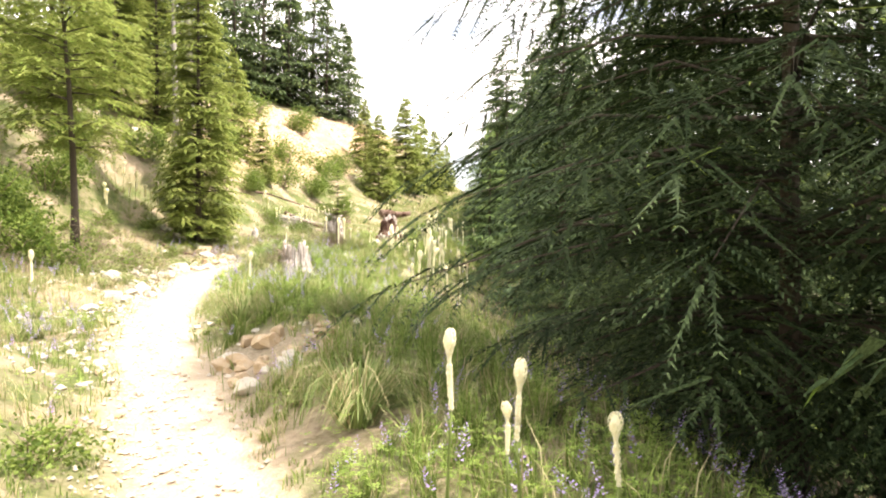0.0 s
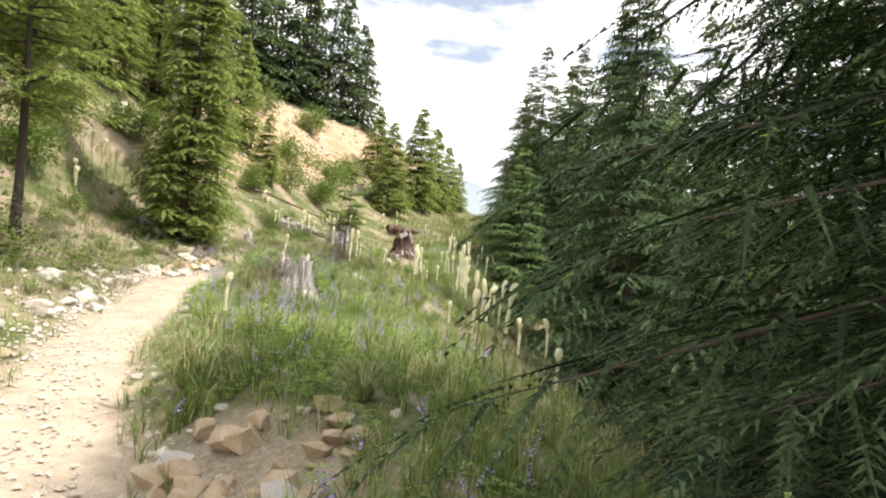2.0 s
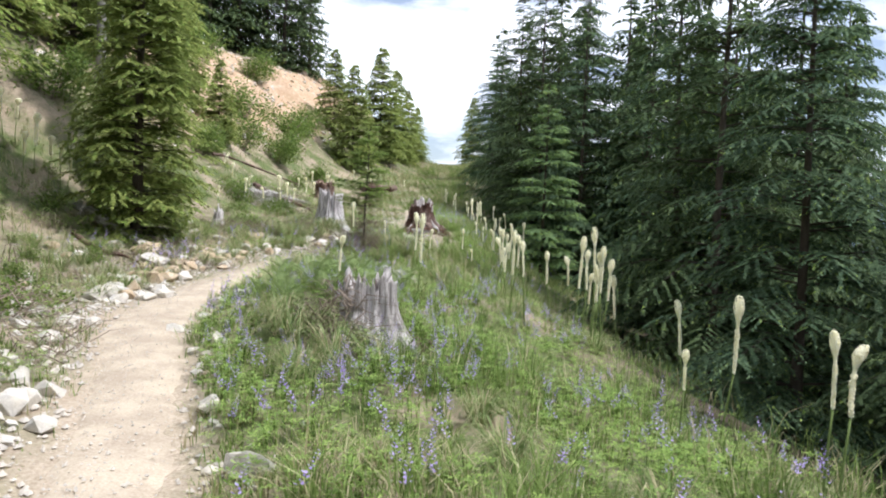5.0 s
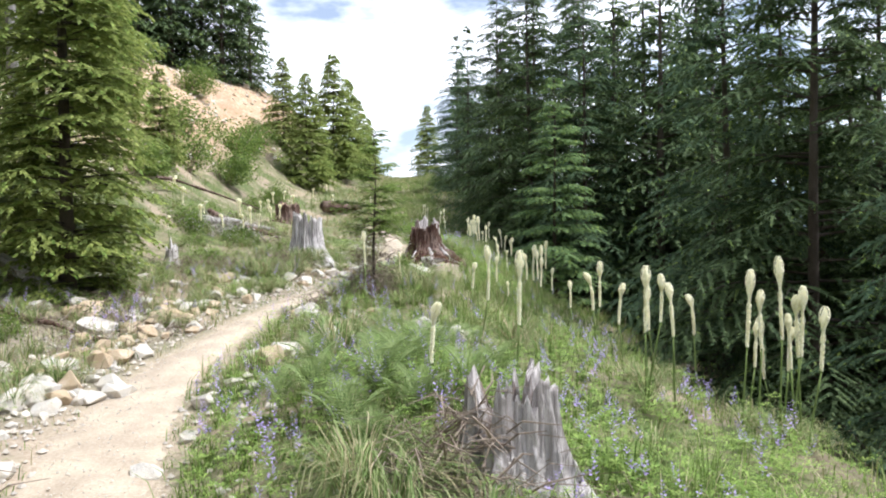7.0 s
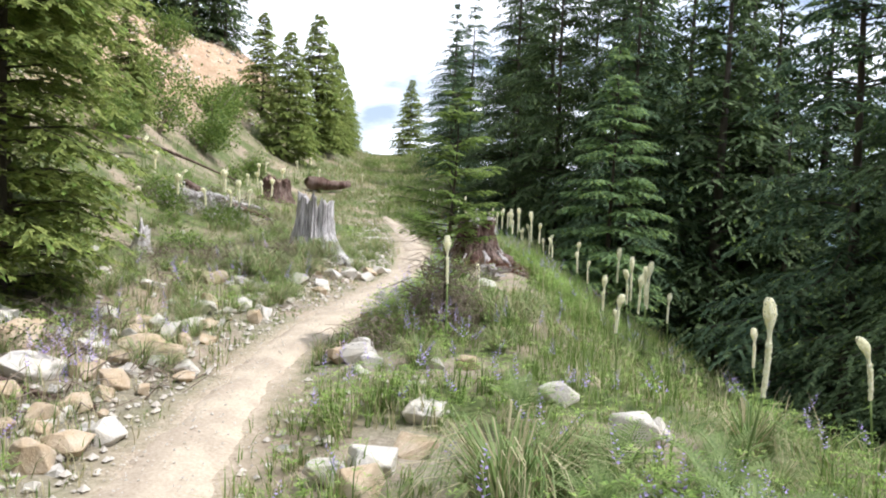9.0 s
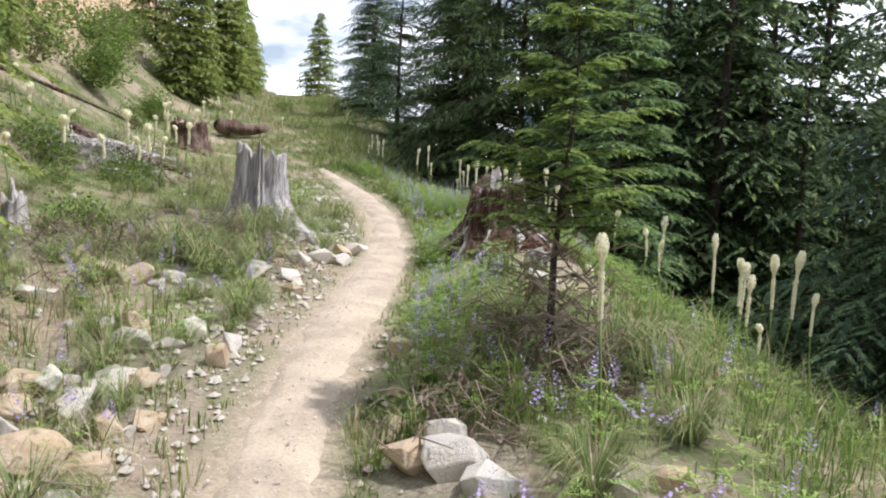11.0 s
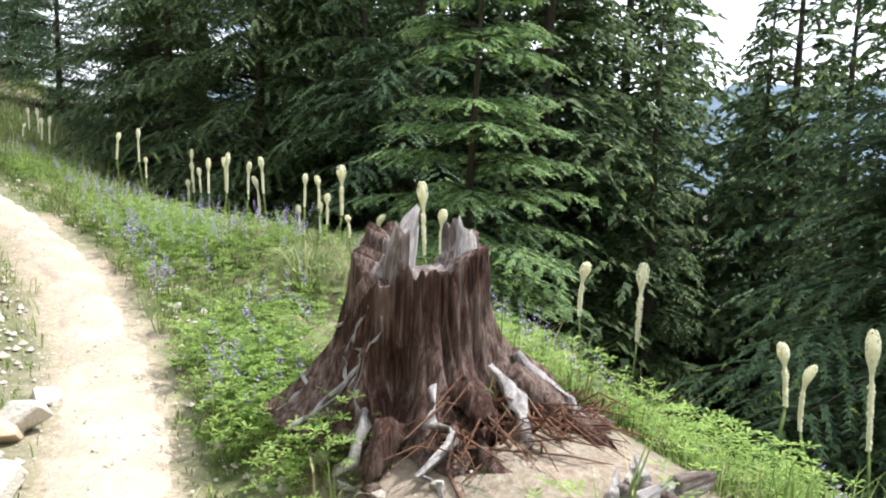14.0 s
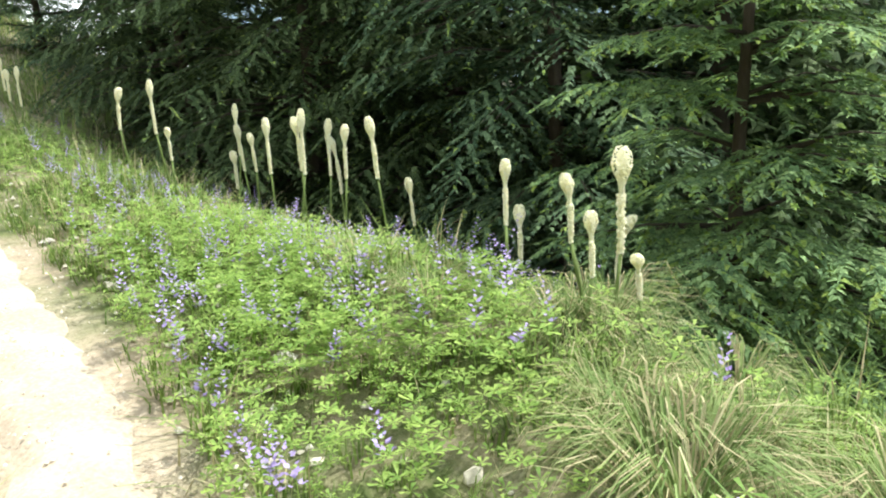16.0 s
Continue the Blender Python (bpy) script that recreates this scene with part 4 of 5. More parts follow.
def scree():
    """Broken rock and stones lying on the bare bank."""
    rng = np.random.default_rng(18)
    n_ = 1300
    y = rng.uniform(24, 56, n_)
    x = trail_x(y) - rng.uniform(5.0, 11.0, n_)
    s = 0.06 + 0.34 * rng.uniform(0, 1, n_) ** 3
    shapes = [(np.array([v.co[:] for v in me.vertices]), [tuple(p.vertices) for p in me.polygons]) for me in [rock_mesh(50 + k, M_ROCK_WARM, 0) for k in range(4)]]
    verts, faces, at_ = [], [], 0
    for k in range(n_):
        v, f = shapes[k % 4]
        a = rng.uniform(0, 6.283)
        r = np.array([[math.cos(a), -math.sin(a), 0], [math.sin(a), math.cos(a), 0], [0, 0, rng.uniform(0.7, 1.4)]])
        verts.append(v @ r.T * s[k] + [x[k], y[k], gz(x[k], y[k]) + 0.05 * s[k]])
        faces += [tuple(at_ + i for i in q) for q in f]
        at_ += len(v)
    ob = new("scree", mesh_of("scree", np.concatenate(verts), faces, [M_ROCK_WARM, M_ROCK], rng.integers(0, 2, len(faces))))
    return tagged(ob, "broken ochre and pale stones on the bare bank", "stones", kind="stuff")


scree()
brush(-2.72, 13.5, 0.33, 0.3, 0.50, 420, 1, "tangle of dead twigs heaped against a stump")
brush(-2.25, 13.4, 0.5, 0.3, 0.12, 60, 2, "dead twigs lying in the grass")
brush(-4.7, 27.6, 1.1, 0.6, 0.4, 240, 3, "heap of dead brush on the slope")
brush(-5.9, 13.6, 1.3, 1.0, 0.9, 420, 4, "dry brown brush round a thin tree")
brush(-7.2, 12.0, 1.2, 1.0, 0.9, 300, 5, "dry brown brush on the bank")
brush(-4.5, 23.5, 0.7, 0.4, 0.28, 240, 6, "grey dead brush among the stones")
brush(-5.5, 18.8, 1.0, 0.6, 0.10, 130, 7, "scattered dead twigs on stony soil")
brush(-2.6, 19.7, 0.35, 0.35, 0.25, 140, 8, "dead twigs under a young fir")
brush(-1.5, 22.46, 0.36, 0.2, 0.07, 150, 9, "reddish splinters of rotten wood", M_WOOD_RED, "wood_splinters", 0.0042, 0.1)
brush(-2.62, 19.72, 0.32, 0.32, 1.0, 520, 31, "dense dead brown twigs round a young fir's stem", M_TWIG, "dead_twigs", 0.004, 0.25)
brush(-3.75, 23.9, 0.5, 0.35, 0.3, 260, 32, "grey brush heaped before a stump", M_TWIG)
brush(-5.1, 27.0, 0.9, 0.5, 0.35, 220, 33, "bleached brush on the slope", M_WOOD_GREY, "brush_pile", 0.009)
brush(-3.2, 19.4, 0.35, 0.3, 0.18, 110, 10, "dry brown twigs by the path")
rng = random.Random(91)
for k in range(26):
    y, d = rng.uniform(14.5, 27), rng.uniform(0.9, 3.6)
    brush(float(trail_x(y)) - d, y, rng.uniform(0.25, 0.55), rng.uniform(0.2, 0.4), rng.uniform(0.06, 0.22), rng.randrange(30, 70), 200 + k, "thin scatter of dead grey twigs among stones", M_TWIG, "dead_twigs", 0.004)


# ---- low plants ----
M_GRASS = leaf("meadow_grass", (0.10, 0.165, 0.04), (0.26, 0.345, 0.10), 0.4, 0.7)
M_STRAW = leaf("dry_grass", (0.30, 0.26, 0.14), (0.55, 0.50, 0.31), 0.3, 0.7)
M_LUPINE = leaf("lupine_leaves", (0.175, 0.295, 0.068), (0.41, 0.54, 0.150), 0.5, 0.55)
M_PURPLE = leaf("lupine_petals", (0.27, 0.20, 0.45), (0.52, 0.43, 0.73), 0.3, 0.6)
M_TUFT = leaf("beargrass_blades", (0.11, 0.18, 0.05), (0.29, 0.36, 0.14), 0.3, 0.5)
M_FERN = leaf("fern_fronds", (0.14, 0.205, 0.07), (0.29, 0.36, 0.145), 0.4, 0.55)
M_SHRUB = leaf("shrub_leaves", (0.08, 0.14, 0.03), (0.24, 0.32, 0.08), 0.4, 0.5)


TUFT_SPOTS = [(-0.62, 5.34, 1.1), (-2.4, 9.04, 0.9), (-2.05, 8.25, 1.1), (-2.45, 9.5, 0.7), (-1.78, 11.28, 1.0), (-1.58, 16.96, 0.6), (-3.05, 18.6, 0.9), (-1.84, 16.42, 0.7), (-2.85, 16.4, 1.1), (-2.4, 18.9, 0.8),
                               (-2.95, 19.9, 0.7), (-2.05, 19.9, 1.0), (-2.45, 20.4, 0.8), (-3.25, 25.5, 0.8), (-4.39, 23.7, 0.9), (-2.1, 21.05, 0.9), (-0.73, 24.93, 0.75), (-0.75, 24.35, 0.6), (-0.21, 26.7, 0.9), (0.2, 28.3, 1.0), (-0.35, 25.4, 0.8), (-2.75, 12.95, 1.25), (-3.05, 13.35, 1.2), (-2.95, 12.55, 1.1), (-1.0, 9.0, 0.8), (-5.0, 29.0, 0.9), (-4.2, 25.6, 0.8)]
TUFT_SPOTS += [(-0.54, 5.0, 1.7), (-3.17, 16.14, 1.5), (-1.65, 16.9, 1.2), (-3.17, 13.55, 1.3), (-2.22, 19.77, 1.4), (-3.5, 24.4, 1.3), (-3.25, 24.5, 1.2), (-4.31, 23.27, 1.4), (-3.6, 23.98, 1.3), (-4.08, 22.97, 1.4), (-0.16, 25.4, 1.1), (0.03, 25.0, 0.85), (-0.94, 24.6, 1.1), (-0.77, 24.16, 1.1), (-2.51, 20.44, 1.2),
               (-2.11, 8.2, 1.5), (-2.72, 9.95, 0.9), (-1.55, 9.3, 0.8), (-1.82, 12.0, 0.9), (-0.95, 13.3, 0.9), (-1.2, 10.6, 1.0), (-3.1, 14.2, 0.7), (-0.9, 15.85, 1.0), (-1.5, 14.4, 0.9), (-2.0, 19.8, 1.3), (-3.6, 23.3, 1.1), (-4.35, 23.6, 1.0), (-3.95, 21.5, 0.9), (-3.75, 24.3, 1.1), (-3.0, 25.3, 0.9), (-0.5, 25.9, 0.8), (-0.8, 24.75, 0.8), (-0.65, 24.6, 0.7), (-1.0, 7.6, 0.9), (-0.6, 9.0, 1.1)]


def drift(x, y, seed, size):
    """Soft patches between 0 and 1."""
    table = np.random.default_rng(int(seed * 10)).uniform(-1, 1, (128, 128))
    total = 0
    for cell, gain in ((size * 2.2, 1.0), (size * 0.9, 0.7), (size * 0.4, 0.4)):
        u, w = np.asarray(x, float) / cell + 500, np.asarray(y, float) / cell + 500
        i, j = np.floor(u).astype(int), np.floor(w).astype(int)
        fu, fw = u - i, w - j
        fu, fw = fu * fu * (3 - 2 * fu), fw * fw * (3 - 2 * fw)
        a, b = table[i % 128, j % 128], table[(i + 1) % 128, j % 128]
        c, e = table[i % 128, (j + 1) % 128], table[(i + 1) % 128, (j + 1) % 128]
        total = total + gain * ((a * (1 - fu) + b * fu) * (1 - fw) + (c * (1 - fu) + e * fu) * fw)
    return 1 / (1 + np.exp(-3.6 * total))


def clear_of(x, y):
    """False where stumps, litter and bare stony spots keep plants away."""
    ok = np.ones(len(x), bool)
    for cx, cy, r in BARE_SPOTS:
        ok &= (x - cx) ** 2 + (y - cy) ** 2 > r * r * (0.45 + 0.55 * np.sin(x * 37 + y * 23) ** 2)
    for cx, cy, r in TUFT_SPOTS:
        ok &= (x - cx) ** 2 + (y - cy) ** 2 > (0.26 * r) ** 2
    return ok


def blades(x, y, z, h, w, lean, az, bend=None):
    """Three-piece blades: 5 vertices, a quad and a tip."""
    n_ = len(x)
    out = np.stack([np.cos(az), np.sin(az)], 1)
    sd = np.stack([-out[:, 1], out[:, 0]], 1) * (w / 2)[:, None]
    p = np.stack([x, y], 1)
    m1 = p + out * (lean * h * 0.30)[:, None]
    m2 = p + out * (lean * h)[:, None]
    zt = z + h * np.sqrt(np.clip(1 - (lean * 0.75) ** 2, 0.06, 1))
    zm = z + (zt - z) * 0.66
    v = np.empty((n_, 5, 3))
    v[:, 0, :2], v[:, 0, 2] = p - sd, z - 0.01
    v[:, 1, :2], v[:, 1, 2] = p + sd, z - 0.01
    v[:, 2, :2], v[:, 2, 2] = m1 + sd * 0.8, zm
    v[:, 3, :2], v[:, 3, 2] = m1 - sd * 0.8, zm
    v[:, 4, :2], v[:, 4, 2] = m2, zt
    k = np.arange(n_) * 5
    return v.reshape(-1, 3), np.stack([k, k + 1, k + 2, k + 3], 1), np.stack([k + 3, k + 2, k + 4], 1)


def meadow():
    rng = np.random.default_rng(21)
    n_ = 330000
    y = np.concatenate([rng.uniform(1.5, 30, int(n_ * 0.82)), rng.uniform(30, 60, n_ - int(n_ * 0.82))])
    d = np.where(rng.uniform(size=n_) < 0.58, 0.24 + np.abs(rng.normal(0, 2.2, n_)), -(0.26 + np.abs(rng.normal(0, 3.0, n_))))
    d = np.where((y > 30.5) & (rng.uniform(size=n_) < 0.45), rng.normal(0, 0.8, n_), d)
    x = trail_x(y) + d
    # clumps
    ci, cj = np.floor(x / 0.24).astype(int) % 512, np.floor(y / 0.24).astype(int) % 512
    jx, jy, lush = rng.uniform(0, 1, (512, 512)), rng.uniform(0, 1, (512, 512)), rng.uniform(0.45, 1.25, (512, 512))
    cx, cy = (np.floor(x / 0.24) + jx[ci, cj]) * 0.24, (np.floor(y / 0.24) + jy[ci, cj]) * 0.24
    lush = lush[ci, cj]
    pull = rng.uniform(0.0, 0.8, n_)
    x, y = x + (cx - x) * pull, y + (cy - y) * pull
    d = x - trail_x(y)
    right = d > 0
    stony = ease(y, 12, 15) * (1 - ease(y, 24, 28)) * ease(-d, 0.2, 0.5) * (1 - ease(-d, 2.6, 4.5))
    thick = np.where(right, 0.30 + 0.95 * drift(x, y, 1.3, 0.55), 0.22 + 0.8 * drift(x, y, 4.1, 0.7))
    thick = thick * (1 - 0.35 * stony) * np.maximum(ease(np.abs(d) * (1 + 0.35 * ease(y, 15, 19)), 0.28, 0.58), ease(y, 29.5, 31.5)) + 0.4 * ease(y, 29.5, 32)
    slope = (ground_z(x - 0.3, y) - ground_z(x + 0.3, y)) / 0.6
    thick = np.where((slope > 0.55) & (d < 0), thick * (0.55 - 0.40 * ease(y, 30, 44)), thick)
    keep = (rng.uniform(size=n_) < thick) & ((np.abs(d) > 0.29 - 0.07 * ease(y, 15, 19)) | (y > 30.5)) & clear_of(x, y)
    x, y, d, right, lush = x[keep], y[keep], d[keep], right[keep], lush[keep]
    n_ = len(x)
    far = ease(y, 26, 50) + ease(np.abs(d), 4, 8)
    h = rng.uniform(0.10, 0.34, n_) * np.where(right, 1.0, 0.75) * (0.55 + 0.45 * ease(np.abs(d), 0.35, 1.1)) * (1 + 0.3 * far) * (0.30 + 1.10 * drift(x, y, 3.7, 0.4)) * lush
    w = rng.uniform(0.004, 0.009, n_) * (1 + 1.6 * far)
    v, q, t = blades(x, y, ground_z(x, y), h, w, rng.uniform(0.3, 1.25, n_), rng.uniform(0, 6.283, n_))
    dry = rng.uniform(size=n_) < np.where(right, 0.25, 0.38) * (0.3 + 1.5 * drift(x, y, 7.7, 0.6))
    me = scatter_mesh("meadow_grass", v, q, t, [M_GRASS, M_STRAW], np.concatenate([dry, dry]))
    return tagged(new("meadow_grass", me), "uneven green and straw-coloured meadow grass", "grass", kind="stuff")


def lupine_places(rng, count):
    """Spots on the lower side where the lupines drift, thicker past the large stump."""
    y = np.concatenate([rng.uniform(2.5, 24, int(count * 0.6)), rng.uniform(20.5, 32, count - int(count * 0.6))])
    d = 0.5 + np.abs(rng.normal(0.5, 1.45, count))
    brow = rng.uniform(size=count) < 0.2
    y = np.where(brow, rng.uniform(11, 19.5, count), y)
    d = np.where(brow, rng.uniform(1.2, 4.2, count), d)
    lush = rng.uniform(size=count) < 0.13
    y = np.where(lush, rng.uniform(23.4, 28, count), y)
    d = np.where(lush, rng.uniform(0.36, 1.9, count), d)
    x = trail_x(y) + d
    keep = (rng.uniform(size=count) < (0.12 + 0.88 * drift(x, y, 2.4, 0.75)) * (1 - 0.6 * ease(d, 3, 5))) & clear_of(x, y)
    return x[keep], y[keep]


def lupine_leaves():
    rng = np.random.default_rng(31)
    px_, py_ = lupine_places(rng, 6800)
    lx = rng.uniform(-4.5, -0.6, 2400)
    ly = rng.uniform(3, 30, 2400)
    kl = rng.uniform(size=2400) < drift(lx, ly, 5.5, 0.6) * 0.7
    px_, py_ = np.concatenate([px_, (trail_x(ly) + lx)[kl]]), np.concatenate([py_, ly[kl]])
    V, F, k0 = [], [], 0
    heads = 12
    n_ = len(px_)
    tall = rng.uniform(0.6, 1.25, n_)
    for hd in range(heads):
        a = rng.uniform(0, 6.283, n_)
        r = rng.uniform(0.02, 0.13, n_) * tall
        cx, cy = px_ + r * np.cos(a), py_ + r * np.sin(a)
        cz = ground_z(cx, cy) + rng.uniform(0.06, 0.24, n_) * tall
        for lf in range(6):
            w = 2 * math.pi * lf / 6 + a
            ln = rng.uniform(0.018, 0.035, n_) * tall
            up = rng.uniform(-0.1, 0.55, n_)
            ux, uy = np.cos(w), np.sin(w)
            wd = ln * 0.2
            v = np.empty((n_, 3, 3))
            v[:, 0] = np.stack([cx, cy, cz], 1)
            v[:, 1] = np.stack([cx + ux * ln * 0.9 - uy * wd, cy + uy * ln * 0.9 + ux * wd, cz + up * ln * 0.8], 1)
            v[:, 2] = np.stack([cx + ux * ln + uy * wd, cy + uy * ln - ux * wd, cz + up * ln * 0.8], 1)
            V.append(v.reshape(-1, 3))
            k = k0 + np.arange(n_) * 3
            F.append(np.stack([k, k + 1, k + 2], 1))
            k0 += n_ * 3
    me = scatter_mesh("lupine_leaves", np.concatenate(V), None, np.concatenate(F), [M_LUPINE])
    return tagged(new("lupine_leaves", me), "bright green hand-shaped lupine leaves in the grass", "plants", kind="stuff")


def lupine_flowers():
    rng = np.random.default_rng(33)
    px_, py_ = lupine_places(rng, 4600)
    keep = rng.uniform(size=len(px_)) < (0.12 + 0.75 * drift(px_, py_, 9.2, 0.7)) * ease((px_ + 1.5) ** 2 + (py_ - 22.5) ** 2, 0.5, 1.8) * (1 - 0.5 * ease(py_, 20, 23))
    px_, py_ = px_[keep], py_[keep]
    ly = np.concatenate([rng.uniform(5, 12, 260), rng.uniform(17, 25, 200)])
    lx = trail_x(ly) - rng.uniform(0.6, 2.4, 460)
    some = (rng.uniform(size=460) < drift(lx, ly, 6.3, 0.5) ** 2) & clear_of(lx, ly)
    px_, py_ = np.concatenate([px_, lx[some]]), np.concatenate([py_, ly[some]])
    n_ = len(px_)
    z0 = ground_z(px_, py_)
    high = rng.uniform(0.20, 0.40, n_)
    V, F, k0 = [], [], 0
    lean = rng.normal(0, 0.05, (n_, 2))
    for p in range(26):
        f = p / 25
        a = p * 2.4 + rng.uniform(0, 1.5, n_)
        r = 0.020 * (1 - 0.75 * f)
        c = np.stack([px_ + lean[:, 0] * f + r * np.cos(a) * 0.6, py_ + lean[:, 1] * f + r * np.sin(a) * 0.6, z0 + high * (0.56 + 0.44 * f)], 1)
        s = (0.015 * (1 - 0.55 * f)) * rng.uniform(0.7, 1.2, n_)
        o = np.stack([np.cos(a), np.sin(a), np.full(n_, 0.5)], 1) * s[:, None]
        t = np.stack([-np.sin(a), np.cos(a), np.zeros(n_)], 1) * s[:, None] * 0.6
        v = np.stack([c, c + o * 0.6 + t, c + o * 1.4, c + o * 0.6 - t], 1)
        V.append(v.reshape(-1, 3))
        k = k0 + np.arange(n_) * 4
        F.append(np.stack([k, k + 1, k + 2, k + 3], 1))
        k0 += n_ * 4
    sv, sq, st = blades(px_, py_, z0, high * 0.7, np.full(n_, 0.005), np.full(n_, 0.05), rng.uniform(0, 6, n_))
    F.append(sq + k0)
    me = scatter_mesh("lupine_flowers", np.concatenate(V + [sv]), np.concatenate(F), st + k0, [M_PURPLE, M_LUPINE], np.concatenate([np.zeros(n_ * 26), np.ones(n_), np.ones(n_)]))
    return tagged(new("lupine_flowers", me), "violet-blue lupine flower spikes among green leaves", "flowers", kind="stuff")


meadow()
lupine_leaves()
lupine_flowers()


# ---- beargrass ----
def tuft_mesh(seed, count=64, reach=0.28, high=0.18):
    rng = np.random.default_rng(seed)
    V, Q = [], []
    k0 = 0
    for _ in range(count):
        a = rng.uniform(0, 6.283)
        ln = reach * rng.uniform(0.6, 1.2)
        up = high * rng.uniform(0.5, 1.15)
        w = rng.uniform(0.0018, 0.0042)
        b = rng.uniform(0, 0.07)
        o, s = np.array([math.cos(a), math.sin(a), 0]), np.array([-math.sin(a), math.cos(a), 0])
        for i in range(5):
            f = i / 4
            c = o * (b + ln * f ** 1.1) + np.array([0, 0, up * math.sin(math.pi * min(f * 0.80 + 0.02, 1))]) + s * 0.05 * math.sin(f * 3 + a * 5) * f
            ww = w * (1 - 0.85 * f)
            V += [c - s * ww, c + s * ww]
        for i in range(4):
            Q.append((k0 + 2 * i, k0 + 2 * i + 1, k0 + 2 * i + 3, k0 + 2 * i + 2))
        k0 += 10
    idx = np.repeat(rng.uniform(size=count) < 0.3, 4)
    return scatter_mesh("leaf_tuft", np.array(V), np.array(Q), None, [M_TUFT, M_STRAW], idx)


def raceme_mesh(seed, length, fat, nod):
    """The cream flower head: packed florets, a round club at the top, ragged below."""
    rng = np.random.default_rng(seed)
    P, N, S = [], [], []
    count = 460
    for i in range(count):
        f = (i + 0.5) / count
        a = i * 2.39996 + rng.uniform(-0.3, 0.3)
        prof = fat * (0.17 + 0.12 * f + 0.87 * float(ease(f, 0.60, 0.86))) * math.sqrt(max(0.03, 1 - max(0, (f - 0.84) / 0.17) ** 2))
        if f < 0.55:
            prof *= rng.uniform(0.6, 2.6)
        o = np.array([math.cos(a), math.sin(a), 0.25 + 2.5 * max(0, f - 0.9) * 5])
        o /= np.linalg.norm(o)
        P.append(np.array([nod * f ** 3 + prof * math.cos(a), prof * math.sin(a), length * f - abs(nod) * 0.4 * f ** 4]))
        N.append(o)
        S.append(rng.uniform(0.006, 0.0105) * (1.0 if f < 0.85 else 0.8))
    P, N, S = np.array(P), np.array(N), np.array(S)[:, None]
    T = np.cross(N, [0.2, 0.1, 1.0]); T /= np.linalg.norm(T, axis=1)[:, None]
    B = np.cross(N, T)
    v = np.stack([P + T * S, P + B * S, P - T * S, P - B * S, P + N * S * 0.5], 1).reshape(-1, 3)
    k = np.arange(count) * 5
    t = np.concatenate([np.stack([k + a_, k + b_, k + 4], 1) for a_, b_ in ((0, 1), (1, 2), (2, 3), (3, 0))])
    core, cf = tube([(nod * f ** 3, 0, length * f - abs(nod) * 0.4 * f ** 4) for f in (0, 0.3, 0.5, 0.7, 0.85, 0.96)], [fat * 0.12, fat * 0.13, fat * 0.16, fat * 0.36, fat * 0.8, fat * 0.4], 8)
    core = np.array([tuple(c) for c in core])
    q = np.array([f_ for f_ in cf if len(f_) == 4]) + len(v)
    return scatter_mesh("flower_head", np.concatenate([v, core]), q, t, [M_CREAM])


def stalk_mesh(length, bow):
    pts = [(bow * math.sin(f * 1.5) * f, 0, length * f) for f in (0, 0.25, 0.5, 0.75, 1.0)]
    v, f = tube(pts, [0.008, 0.0075, 0.007, 0.0065, 0.006], 6)
    return mesh_of("flower_stalk", [tuple(p) for p in v], f, [M_STALK], None, True), pts[-1]


TUFTS = [tuft_mesh(s) for s in range(4)]
SMALL_TUFTS = [tuft_mesh(45 + s, 130, 0.30, 0.20) for s in range(2)]
BARE_TUFTS = [tuft_mesh(40 + s, 320, 0.30, 0.24) for s in range(3)]
STALKS = [stalk_mesh(0.62, b) for b in (0.02, 0.06, -0.05)]
HEADS = [raceme_mesh(50 + k, ln, fat, nod) for k, (ln, fat, nod) in enumerate([(0.38, 0.028, 0.0), (0.34, 0.026, 0.03), (0.42, 0.032, 0.01), (0.30, 0.024, -0.02), (0.36, 0.026, 0.07)])]
SLIM_HEADS = [raceme_mesh(60 + k, ln, fat, nod) for k, (ln, fat, nod) in enumerate([(0.32, 0.020, 0.01), (0.28, 0.022, -0.02)])]
# where they stand, and how tall
LOWER_EDGE_NEAR = [(-0.47, 12.23, 0.66), (0.0, 13.55, 1.05), (-0.2, 12.07, 1.05), (-0.17, 11.06, 1.02), (-0.13, 11.0, 0.9), (-0.29, 10.14, 0.78), (-0.03, 10.5, 1.02), (0.32, 16.35, 0.95), (-0.17, 15.59, 0.85), (-0.17, 16.56, 0.98), (-0.28, 17.25, 0.9), (-0.15, 8.5, 1.0), (0.18, 8.3, 0.62), (0.05, 9.5, 0.8), (0.3, 9.66, 0.82)]
LOWER_EDGE_CLUMP = [(-0.3, 15.44, 1.09), (-0.3, 15.36, 1.02), (-0.28, 15.12, 1.15), (-0.27, 15.05, 0.94), (-0.25, 15.0, 1.03), (-0.24, 14.92, 1.01), (-0.26, 15.03, 0.78), (-0.22, 14.74, 0.89)]
LOWER_EDGE_ROW = [(-0.63, 18.41, 0.8), (-0.93, 16.94, 0.78), (-0.95, 16.68, 0.83), (-0.99, 16.13, 0.81), (-1.0, 15.62, 0.94), (-0.99, 15.35, 1.06), (-0.98, 15.28, 0.98)]
BELOW_FIR = [(-0.33, 20.76, 1.0), (-0.49, 20.38, 1.1), (-1.02, 20.2, 0.66), (-0.2, 20.5, 0.95), (-0.4, 21.0, 0.9), (-0.1, 21.3, 0.9), (-0.85, 20.25, 0.45)]
